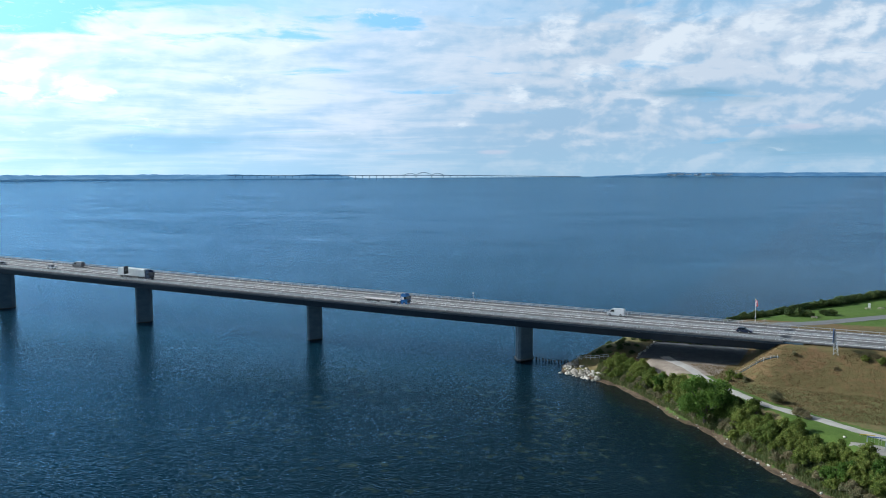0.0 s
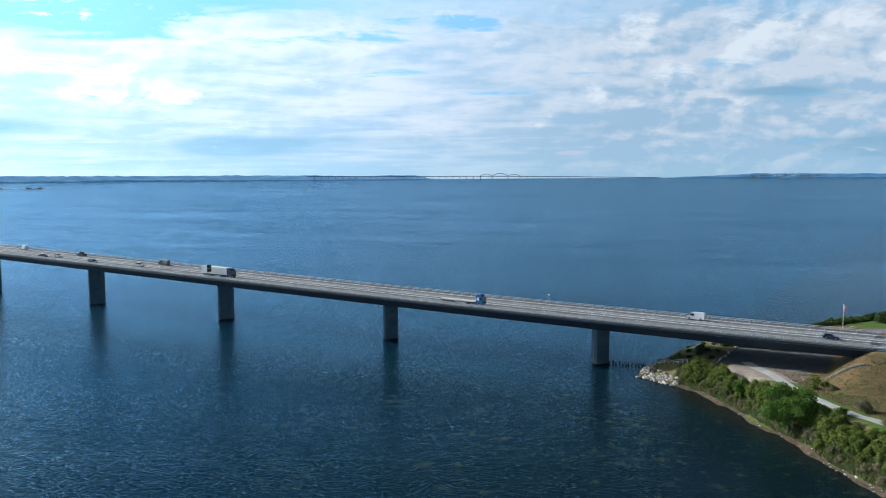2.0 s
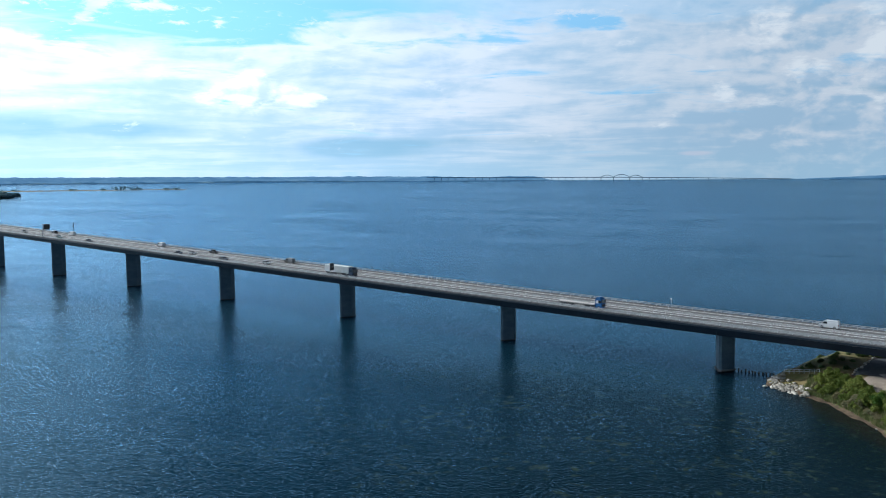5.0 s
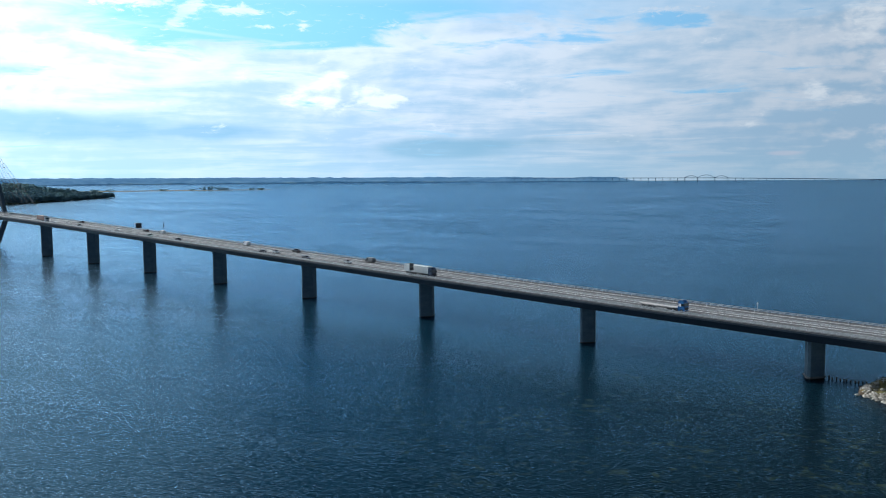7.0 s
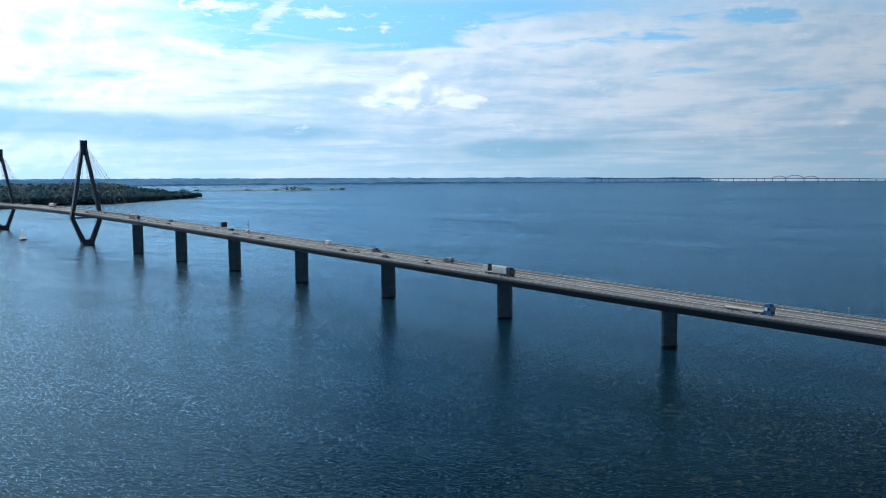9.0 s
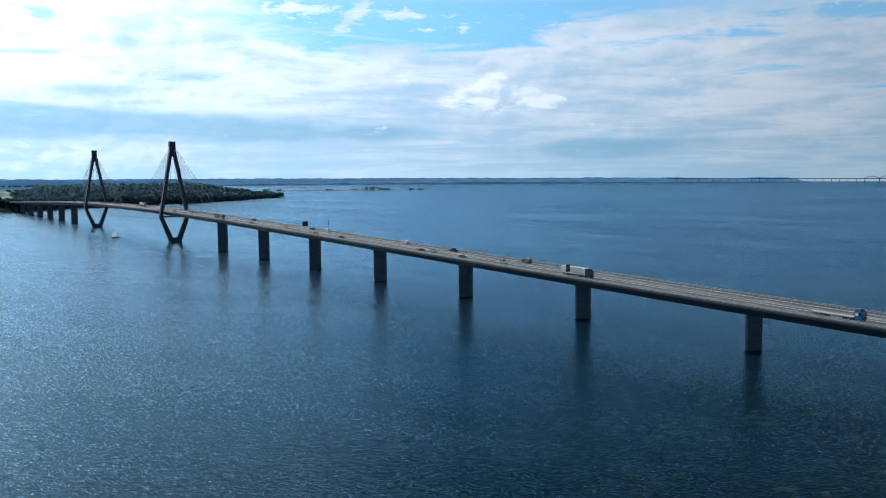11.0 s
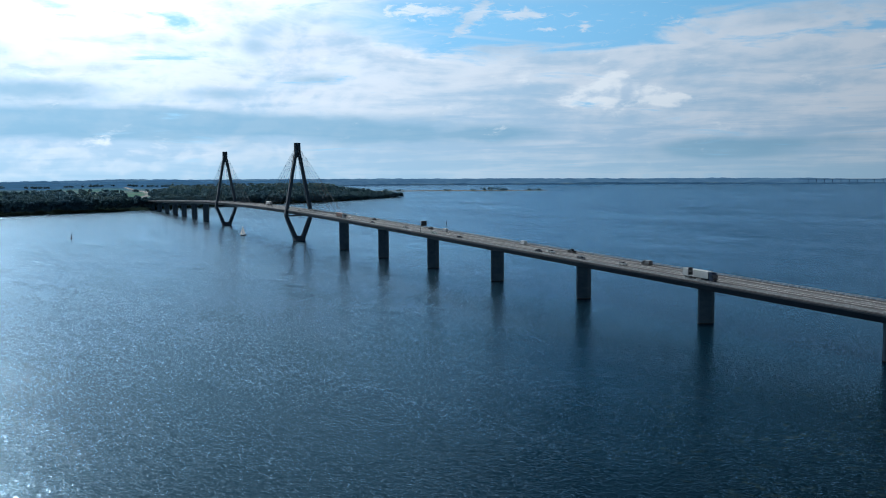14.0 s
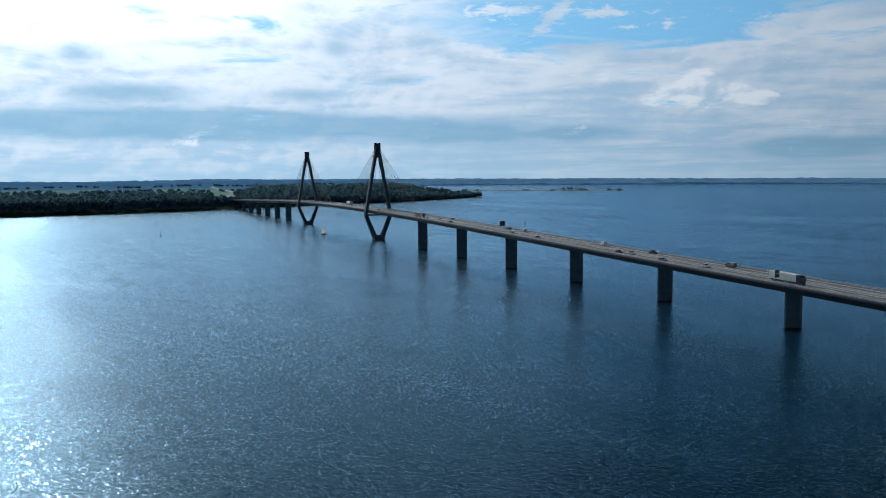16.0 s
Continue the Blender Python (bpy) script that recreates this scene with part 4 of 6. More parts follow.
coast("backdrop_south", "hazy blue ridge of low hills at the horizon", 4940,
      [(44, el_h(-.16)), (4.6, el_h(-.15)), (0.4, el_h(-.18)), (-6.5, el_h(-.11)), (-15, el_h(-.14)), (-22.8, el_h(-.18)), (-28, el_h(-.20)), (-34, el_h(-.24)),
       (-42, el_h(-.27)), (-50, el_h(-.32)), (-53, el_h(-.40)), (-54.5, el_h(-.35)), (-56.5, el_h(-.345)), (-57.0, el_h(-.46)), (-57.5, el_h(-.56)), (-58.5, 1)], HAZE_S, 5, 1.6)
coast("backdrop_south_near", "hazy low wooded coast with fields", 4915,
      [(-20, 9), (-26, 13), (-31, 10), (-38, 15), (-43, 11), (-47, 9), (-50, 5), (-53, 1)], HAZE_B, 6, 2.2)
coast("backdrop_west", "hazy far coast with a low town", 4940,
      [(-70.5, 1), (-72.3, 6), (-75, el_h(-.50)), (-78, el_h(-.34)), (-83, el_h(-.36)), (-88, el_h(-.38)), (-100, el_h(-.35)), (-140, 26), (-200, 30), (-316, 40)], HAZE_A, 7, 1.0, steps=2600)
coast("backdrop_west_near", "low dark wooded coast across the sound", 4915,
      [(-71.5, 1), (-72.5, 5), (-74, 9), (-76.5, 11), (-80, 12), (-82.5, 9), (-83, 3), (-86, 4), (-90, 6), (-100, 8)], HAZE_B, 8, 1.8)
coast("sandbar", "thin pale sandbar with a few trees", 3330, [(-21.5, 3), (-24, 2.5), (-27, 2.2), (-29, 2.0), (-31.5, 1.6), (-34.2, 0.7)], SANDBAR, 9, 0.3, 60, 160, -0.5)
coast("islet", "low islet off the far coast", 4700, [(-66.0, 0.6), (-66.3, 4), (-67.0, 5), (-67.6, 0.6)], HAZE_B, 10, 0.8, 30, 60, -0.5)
rng = np.random.default_rng(21)
cs, rs = [], []
for a, k, top in [(-27.6, 5, 7), (-29.3, 3, 6), (-30.0, 7, 12), (-30.4, 9, 15), (-30.9, 6, 12), (-31.3, 7, 10), (-33.0, 5, 7), (-33.6, 7, 7), (-24.5, 6, 8), (-23.6, 6, 9)]:
    for j in range(k * 2):
        r, b = 3310 + rng.normal() * 8, a + rng.normal() * 0.12
        cs.append((EYE[0] + r * math.cos(radians(b)), EYE[1] + r * math.sin(radians(b)), rng.uniform(1.5, top - 2)))
        rs.append(rng.uniform(2.0, 3.6))
co = leaf_quads(rng, np.array(cs), np.array(rs), np.full(len(cs), 16), 2.0)
tagged(new("sandbar_trees", quad_mesh("sandbar_trees", co, LEAF_WOOD_HAZED)), "clumps of trees on the sandbar", "trees", kind="stuff")

# buildings of the far town
TOWN = surface("far_render", [(0.40, 0.46, 0.52), (0.52, 0.57, 0.61), (0.62, 0.66, 0.68)], 0.02, 0.9, vary=0.5)
rng = random.Random(5)
bm = bmesh.new()
box(bm, (0, 0, 0.5), (1, 1, 1))
TOWN_BOX = mesh_of("wall", bm, TOWN)
bm = bmesh.new()
loft(bm, [[(-0.55, -0.55, 1.0), (0, -0.55, 1.45), (0.55, -0.55, 1.0)], [(-0.55, 0.55, 1.0), (0, 0.55, 1.45), (0.55, 0.55, 1.0)]])
# the roofs share the coast's painted air-light glow
TOWN_ROOF = mesh_of("roof", bm, HAZE_A)
for i in range(46):
    if i < 14:
        a, r, z, w, h = -71.9 - rng.random() * 1.4, 4885, 0.5, rng.uniform(8, 16), rng.uniform(4, 7)
    elif i < 30:
        a, r, z, w, h = -77.8 - rng.random() * 3.6, 4898, rng.uniform(9, 17), rng.uniform(14, 44), rng.uniform(5, 11)
    else:
        a, r, z, w, h = -83.2 - rng.random() * 4.2, 4885, 1.0, rng.uniform(8, 20), rng.uniform(4, 8)
    ob = thing("house", "pale low building of a hazy far town", "house", pose(EYE[0] + r * math.cos(radians(a)), EYE[1] + r * math.sin(radians(a)), z - 1, 0, 0, a + rng.uniform(-20, 20)), "buildings of the far town")
    ob.scale = (rng.uniform(8, 14), w, h)
    part("wall", TOWN_BOX, None, ob)
    part("roof", TOWN_ROOF, None, ob)

# the far railway bridge with its three arches
# blue base colour carries the air haze over the far steel
HAZE_STEEL = surface("hazy_steel", [(0.045, 0.10, 0.18), (0.06, 0.12, 0.21)], 0.05, 0.9, spec=0.1)
arch_bridge = thing("arch_bridge", "long low bridge with three steel arches at the horizon", "bridge")
FR = 4760.0


def far_pt(a, z, r=FR):
    return Vector((EYE[0] + r * math.cos(radians(a)), EYE[1] + r * math.sin(radians(a)), z))


DECK_Z = [(-49.0, 27.5), (-57.0, 23.5), (-62.0, 22.0), (-67.6, 16.5), (-72.3, 10.0)]
fa, fz = np.array(sorted(DECK_Z)).T
bm = bmesh.new()
rows = []
for a in np.linspace(-49.5, -72.3, 80):
    z = float(np.interp(a, fa, fz))
    rows.append([far_pt(a, z - 1.7, FR - 5), far_pt(a, z + 1.3, FR - 5), far_pt(a, z + 1.3, FR + 5), far_pt(a, z - 1.7, FR + 5)])
loft(bm, rows)
part("deck", bm, HAZE_STEEL, arch_bridge)
PIER_A = [-60.8, -61.58, -62.61, -63.39] + [-60.8 + 0.45 * i for i in range(1, 25)] + [-63.39 - 0.45 * i for i in range(1, 20)]
for a in PIER_A:
    z = float(np.interp(a, fa, fz))
    bm = bmesh.new()
    c = far_pt(a, 0)
    box(bm, (0, 0, z / 2 - 1), (7, 3.2 if a not in PIER_A[:4] else 4.4, z), pose(c.x, c.y, 0, 0, 0, a), 0.85)
    part("pier", bm, HAZE_STEEL, arch_bridge)
for a0, a1, rise in ((-60.8, -61.58, 10.5), (-61.58, -62.61, 14.5), (-62.61, -63.39, 10.5)):
    bm = bmesh.new()
    pts = []
    for i in range(17):
        t = i / 16
        a = a0 + (a1 - a0) * t
        pts.append(far_pt(a, float(np.interp(a, fa, fz)) + 1 + rise * 4 * t * (1 - t)))
    for p, q in zip(pts, pts[1:]):
        tube(bm, p, q, 1.35, n=5)
    part("arch", bm, HAZE_STEEL, arch_bridge)
    for i in range(2, 15, 2):
        bm = bmesh.new()
        a = a0 + (a1 - a0) * i / 16
        tube(bm, far_pt(a, float(np.interp(a, fa, fz))), pts[i], 0.18, n=4)
        part("hanger", bm, HAZE_STEEL, arch_bridge)

# ============ plants on the near shore ============
def ground_z(x, y):
    return float(land(np.array(float(x)), np.array(float(y))))


def crown_mesh(name, rng, lumps, count, leaf, mat, squash=1.0):
    cs = np.array([p for p, r in lumps])
    rs = np.array([r for p, r in lumps])
    per = np.maximum(8, (count * rs ** 2 / (rs ** 2).sum()).astype(int))
    return quad_mesh(name, leaf_quads(rng, cs, rs, per, leaf, squash, 0.75, (0.5, 1.22)), mat)


def shrub(name, label, rng, wide, high, mat, count, leaf, category="shrub", group="shrubs on the bank"):
    """A shrub of stems and several leafy lumps."""
    ob = thing(name, label, category, None, group)
    lumps = []
    for i in range(26):
        a, k = rng.uniform(0, 6.28), rng.uniform(0, 0.72) ** 0.7
        z = high * rng.uniform(0.22, 0.86) * (1.08 - 0.45 * k)
        lumps.append(((wide / 2 * k * math.cos(a), wide / 2 * k * math.sin(a), z), wide * rng.uniform(0.06, 0.19)))
    lumps.append(((0, 0, high * 0.66), wide * 0.2))
    part("leaves", crown_mesh("leaves", rng, lumps, count, leaf, mat), None, ob)
    bm = bmesh.new()
    for p, r in lumps[:7]:
        tube(bm, (p[0] * 0.12, p[1] * 0.12, -0.3), p, 0.07, 0.03, 5)
    part("stem", bm, BARK, ob)
    return ob


def tree(x, y, height, wide, seed):
    rng = np.random.default_rng(seed)
    ob = thing("tree", "broad round-crowned green tree on the shore bank", "tree", pose(x, y, ground_z(x, y) - 0.1))
    bm = bmesh.new()
    tube(bm, (0, 0, -0.4), (0.15, 0.1, height * 0.30), 0.42, 0.30, 9)
    lumps = []
    for i in range(34):
        u = rng.normal(size=3)
        u /= np.linalg.norm(u)
        k = rng.uniform(0.55, 1.0)
        p = np.array([u[0] * wide * 0.40 * k, u[1] * wide * 0.40 * k, height * 0.53 + u[2] * height * 0.36 * k])
        p[2] = max(p[2], height * 0.20)
        lumps.append((tuple(p), rng.uniform(1.1, 2.0)))
    for p, r in lumps[:14]:
        mid = (p[0] * 0.45, p[1] * 0.45, height * 0.30 + (p[2] - height * 0.30) * 0.5)
        tube(bm, (0.15, 0.1, height * 0.26), mid, 0.17, 0.11, 6)
        tube(bm, mid, p, 0.11, 0.04, 5)
    part("trunk", bm, BARK, ob)
    part("crown", crown_mesh("crown", rng, lumps, 15000, 0.24, LEAF_TREE), None, ob)
    return ob


def near_y(x):
    return float(np.interp(x, NEAR_X, NEAR_Y))


rng = np.random.default_rng(31)
kinds = [
    shrub("shrub", "dense bright green shrub on the bank", rng, 5.0, 4.2, LEAF_BUSH, 3400, 0.18),
    shrub("shrub", "dense bright green shrub on the bank", rng, 4.2, 3.4, LEAF_BUSH, 2800, 0.17),
    shrub("shrub", "broad dark green shrub on the bank", rng, 5.4, 3.8, LEAF_TREE, 3400, 0.18),
    shrub("shrub", "dull brownish green shrub near the water", rng, 4.0, 2.8, LEAF_DULL, 2000, 0.17),
    shrub("shrub", "low dull shrub with bare twigs", rng, 3.0, 2.0, LEAF_DULL, 1300, 0.15),
    shrub("shrub", "low green shrub at the edge of grass", rng, 2.6, 1.7, LEAF_BUSH, 1200, 0.15),
]
spots = []
x = -27.0
while x > -112:
    # the strip of shrubs between the beach and the path
    y0 = near_y(x)
    width = np.interp(x, [-112, -98, -90, -80, -70, -64, -56, -48, -40, -32, -27], [13, 12, 12, 14, 14, 11.5, 10, 10, 11.5, 11, 7])
    lo = 3.8
    while lo < width:
        jx, jy = x + rng.uniform(-1.2, 1.2), y0 - lo + rng.uniform(-1.0, 1.0)
        lim = 3.2 if x > -66 else 6.5
        if from_path(np.array(jx), np.array(jy)) > lim and math.hypot(jx + 60.4, jy - 49) > 4.0 and math.hypot((jx + 94.5) / 6.5, (jy - 69.0) / 4.5) > 1.25:
            edge = lo < 6.5
            pick = rng.choice([3, 3, 1, 5, 4]) if edge else rng.choice([0, 0, 1, 2, 0, 1])
            spots.append((int(pick), jx, jy, rng.uniform(0.8, 1.15) * (0.80 if edge else 1.0) * (0.92 if x > -56 else 0.92)))
        lo += rng.uniform(1.6, 2.3)
    x -= rng.uniform(1.5, 2.1)
for i, (k, x, y, s) in enumerate(spots):
    m = pose(x, y, ground_z(x, y) - 0.25, 0, 0, rng.uniform(0, 360)) @ Matrix.Diagonal((s, s, s * rng.uniform(0.85, 1.1), 1))
    o = copy_thing(kinds[k], Matrix())
    o.matrix_world = m
for x, y, k, s in [(-74.7, 42.0, 3, 0.95), (-80.0, 51.5, 3, 0.8), (-81.8, 52.3, 4, 0.9), (-70.5, 47.5, 1, 0.7), (-67, 46, 1, 0.8), (-62, 26, 5, 0.8), (-64, 23, 5, 0.9),
                   (-61.5, 20.5, 5, 1.0), (-66, 26, 4, 0.8), (-92, 16, 5, 0.9), (-96, 17, 5, 1.0), (-86, 20, 4, 0.5), (-76, 16, 4, 0.6), (-103, 20, 4, 0.7)]:
    o = copy_thing(kinds[k], Matrix())
    o.matrix_world = pose(x, y, ground_z(x, y) - 0.2, 0, 0, rng.uniform(0, 360)) @ Matrix.Diagonal((s, s, s, 1))
for k, o in enumerate(kinds):                # the first of each kind stands in the strip, too
    x = -104.0 - 1.7 * k
    o.matrix_world = pose(x, near_y(x) - 14 - (k % 3) * 3, ground_z(x, near_y(x) - 14) - 0.3)
tree(-60.4, 49.0, 11.2, 14.5, 41)

# hedge along the far side of the rest area
HEDGE = [(-47.5, -62), (-52, -69), (-58, -79), (-64, -88), (-71, -101), (-79, -113), (-87, -128), (-95, -142), (-104, -157), (-116, -175), (-130, -197)]
rng = np.random.default_rng(32)
hk = [shrub("hedge_shrub", "dark green hedge shrub by the water", rng, 6.0, 4.6, LEAF_HEDGE, 2000, 0.27, "shrub", "hedge of the rest area"),
      shrub("hedge_shrub", "dark green hedge shrub by the water", rng, 5.2, 4.0, LEAF_HEDGE, 1700, 0.26, "shrub", "hedge of the rest area")]
first = set()
for (ax, ay), (bx, by) in zip(HEDGE, HEDGE[1:]):
    n = int(math.hypot(bx - ax, by - ay) / 2.6)
    for i in range(n):
        for row in (0, 1):
            t = (i + rng.random() * 0.6) / n
            x, y = ax + (bx - ax) * t + row * 3.2 + rng.normal() * 0.4, ay + (by - ay) * t + row * 1.2
            k = int(rng.integers(2))
            o = hk[k] if k not in first else copy_thing(hk[k], Matrix())
            first.add(k)
            s = rng.uniform(0.62, 0.85) * (0.7 if ax > -50 else 1.0)
            o.matrix_world = pose(x, y, ground_z(x, y) - 0.3, 0, 0, rng.uniform(0, 360)) @ Matrix.Diagonal((s, s, s, 1))
for x, y, s in [(-66.5, -81, 0.7), (-69.5, -82, 0.8), (-72.5, -82.5, 0.7), (-77.5, -87.5, 0.6), (-80, -88.5, 0.65)]:
    o = copy_thing(hk[0], Matrix())
    o.matrix_world = pose(x, y, ground_z(x, y) - 0.3, 0, 0, rng.uniform(0, 360)) @ Matrix.Diagonal((s, s, s * 0.9, 1))
# added row that covers a sunlit strip of ground beyond the bridge's shadow
for i in range(20):
    x, y, s = -30 - 1.9 * i + rng.normal() * 0.5, -15.5 - 0.15 * i + rng.normal() * 0.6, rng.uniform(0.55, 0.75)
    o = copy_thing(hk[1], Matrix())
    o.matrix_world = pose(x, y, ground_z(x, y) - 0.3, 0, 0, rng.uniform(0, 360)) @ Matrix.Diagonal((s, s, s * 0.8, 1))

for i in range(34):                          # dark scrub on the stony slope beyond the yard
    x, y, k = rng.uniform(-33.0, -17.0), rng.uniform(-34.0, 3.0), rng.uniform(0.28, 0.5)
    if inland(np.array(x), np.array(y)) > 1.5:
        o = copy_thing(hk[1], Matrix())
        o.matrix_world = pose(x, y, ground_z(x, y) - 0.3, 0, 0, rng.uniform(0, 360)) @ Matrix.Diagonal((k, k, k * 0.7, 1))


# grass and reeds
def blades(name, label, mat, points, size, seed, lean=0.35):
    rng = np.random.default_rng(seed)
    p = np.repeat(points, 3, axis=0) + rng.normal(size=(len(points) * 3, 3)) * np.array([0.22, 0.22, 0.0])
    n = len(p)
    h = size * rng.uniform(0.5, 1.4, n)
    a = rng.uniform(0, 6.28, n)
    side = np.stack([np.cos(a), np.sin(a), np.zeros(n)], 1) * (h * 0.14)[:, None]
    tip = np.stack([rng.normal(size=n) * lean, rng.normal(size=n) * lean, np.ones(n)], 1) * h[:, None]
    co = np.stack([p - side, p + side, p + tip + side * 0.5, p + tip - side * 0.5], 1).reshape(-1, 3)
    tagged(new(name, quad_mesh(name, co, mat)), label, "grass", kind="stuff")


rng = np.random.default_rng(51)
q = np.stack([rng.uniform(-112, -50, 60000), rng.uniform(11, 52, 60000)], 1)
b, pp = bank(q[:, 0], q[:, 1]), from_path(q[:, 0], q[:, 1])
q = q[(b > 0.8) & (b < 60) & (pp > 2.6) & (q[:, 1] < np.interp(q[:, 0], PATH_P[::-1, 0], PATH_P[::-1, 1])) & (inland(q[:, 0], q[:, 1]) > 3)]
q = q[:21000]
blades("dry_grass", "tufts of dry brown grass on the embankment", DRY, np.column_stack([q, land(q[:, 0], q[:, 1]) - 0.03]), 0.20, 52)
q = np.stack([rng.uniform(-112, -58, 30000), rng.uniform(-60, -12, 30000)], 1)
q = q[(bank(q[:, 0], q[:, 1]) > 0.8)][:9000]
blades("verge_grass", "rough dry grass behind the road", DRY, np.column_stack([q, land(q[:, 0], q[:, 1]) - 0.03]), 0.24, 53)
x = rng.uniform(-112, -24, 15000)
d = rng.uniform(1.9, 9.0, 15000)
y = np.interp(x, NEAR_X, NEAR_Y) - d
blades("reeds", "grey-green reeds and grass above the beach", LEAF_REED, np.column_stack([x, y, land(x, y) - 0.05]), 0.58, 54, 0.25)

# ============ stones ============
def stone_mesh(seed):
    rng = random.Random(seed)
    bm = bmesh.new()
    bmesh.ops.create_icosphere(bm, subdivisions=2, radius=0.5)
    for v in bm.verts:
        n = noise.noise(v.co * 2.3 + Vector((seed * 7.1, 0, 0)))
        v.co *= 1.0 + 0.42 * n
        v.co.z *= 0.72
    return mesh_of("boulder", bm, ROCK)


STONES = [stone_mesh(i) for i in range(5)]
rng = random.Random(61)


def stone(x, y, s, z=None):
    o = new("boulder", STONES[rng.randrange(5)])
    z = max(ground_z(x, y), -0.25) if z is None else z
    o.matrix_world = pose(x, y, z + s * 0.12, rng.uniform(-15, 15), rng.uniform(-15, 15), rng.uniform(0, 360)) @ Matrix.Diagonal((s * rng.uniform(0.8, 1.3), s * rng.uniform(0.8, 1.2), s, 1))
    tagged(o, "pale rounded boulder at the water's edge", "boulder", "boulders of the shore")


for i in range(150):                          # the heap at the point
    t = rng.random()
    x = -13.0 - 13.5 * t
    y = near_y(x) - rng.uniform(-1.5, 7.5) * (1.05 - 0.45 * t) + 0.6
    stone(x, y, rng.uniform(0.5, 1.35))
for i in range(26):                           # kerb of stones beside the yard under the bridge
    stone(-34.4 + rng.gauss(0, 0.25), 7.0 - 0.95 * i, rng.uniform(0.5, 0.9))
for i in range(70):                           # riprap on the far side of the point
    t = rng.random()
    x = -12.5 - 22 * t
    y = float(np.interp(x, FAR_X, FAR_Y)) + rng.uniform(-1.0, 5.0)
    stone(x, y, rng.uniform(0.5, 1.1))
for i in range(70):                            # strewn along the beach, thicker further on
    x = -28 - 80 * rng.random() ** 0.45
    stone(x, near_y(x) + rng.gauss(-0.9, 1.0), rng.uniform(0.18, 0.6))

# ============ things ============
RED = surface("red_cloth", [(0.26, 0.02, 0.025), (0.36, 0.03, 0.03)], 2.0, 0.8)
BLUE = surface("sign_blue", [(0.03, 0.10, 0.32), (0.05, 0.14, 0.40)], 2.0, 0.4)
YELLOW = surface("yellow_paint", [(0.55, 0.38, 0.03), (0.65, 0.46, 0.05)], 2.0, 0.6)
GREEN_STEEL = surface("grey_green_steel", [(0.20, 0.26, 0.24), (0.28, 0.33, 0.31)], 2.0, 0.5)
TIMBER = surface("weathered_timber", [(0.28, 0.24, 0.19), (0.42, 0.37, 0.30)], 1.5, 0.85, grain=9)
TYRE = surface("tyre", [(0.012, 0.012, 0.012), (0.025, 0.025, 0.025)], 4.0, 0.85)
RIM = surface("rim", [(0.35, 0.36, 0.37), (0.5, 0.5, 0.5)], 4.0, 0.35, metal=0.8)
PANE = surface("vehicle_glass", [(0.012, 0.016, 0.02), (0.02, 0.025, 0.03)], 2.0, 0.06, spec=0.6)
CANVAS = surface("trailer_side", [(0.55, 0.57, 0.55), (0.66, 0.68, 0.66), (0.72, 0.74, 0.72)], 0.8, 0.55)
LAMP = surface("lamp_glass", [(0.7, 0.7, 0.68), (0.8, 0.8, 0.78)], 4.0, 0.15)
LAMP_RED = surface("tail_lamp", [(0.30, 0.01, 0.01), (0.4, 0.02, 0.02)], 4.0, 0.2)
PALLET = surface("load_bed", [(0.42, 0.40, 0.38), (0.58, 0.55, 0.52)], 0.7, 0.8)
BROWN = surface("brown_trailer", [(0.16, 0.07, 0.04), (0.22, 0.10, 0.06)], 0.8, 0.5)


def paint(name, c):
    return surface(name, [tuple(v * 0.9 for v in c), c], 0.7, 0.3, spec=0.5, coat=0.6)


PAINTS = {"white": paint("white_car_paint", (0.75, 0.76, 0.76)), "black": paint("black_car_paint", (0.012, 0.013, 0.016)), "navy": paint("navy_paint", (0.015, 0.025, 0.06)),
          "grey": paint("grey_car_paint", (0.12, 0.125, 0.13)), "blue": paint("blue_paint", (0.02, 0.14, 0.38)), "green": paint("pale_green_paint", (0.38, 0.48, 0.42)),
          "silver": paint("silver_paint", (0.45, 0.46, 0.47))}


def wheel(parent, x, y, r, w=0.24):
    bm = bmesh.new()
    n = 18
    prof = [(r * 0.62, -w / 2), (r * 0.94, -w / 2), (r, -w / 2 + 0.04), (r, w / 2 - 0.04), (r * 0.94, w / 2), (r * 0.62, w / 2)]
    loft(bm, [[(x + a * math.cos(t), y + b, r + a * math.sin(t)) for a, b in prof] for t in (6.28319 * i / n for i in range(n + 1))], cap=False)
    bmesh.ops.remove_doubles(bm, verts=bm.verts, dist=1e-5)
    ty = part("wheel", bm, TYRE, parent, "black tyre")
    bm = bmesh.new()
    tube(bm, (x, y - w * 0.42, r), (x, y + w * 0.42, r), r * 0.63, n=14)
    part("rim", bm, RIM, ty)


def side_body(bm, outline, width, tuck=0.0, roof=None):
    """A body from its side outline (x, z), narrowed towards the top."""
    zs = [z for _, z in outline]
    lo, hi = min(zs), max(zs)
    def row(sgn, inset):
        return [(x, sgn * (width / 2 - inset - tuck * max(0, (z - lo) / (hi - lo) - 0.5) * 2), z) for x, z in outline]
    loft(bm, [row(-1, 0.07), row(-1, 0.0), row(1, 0.0), row(1, 0.07)])


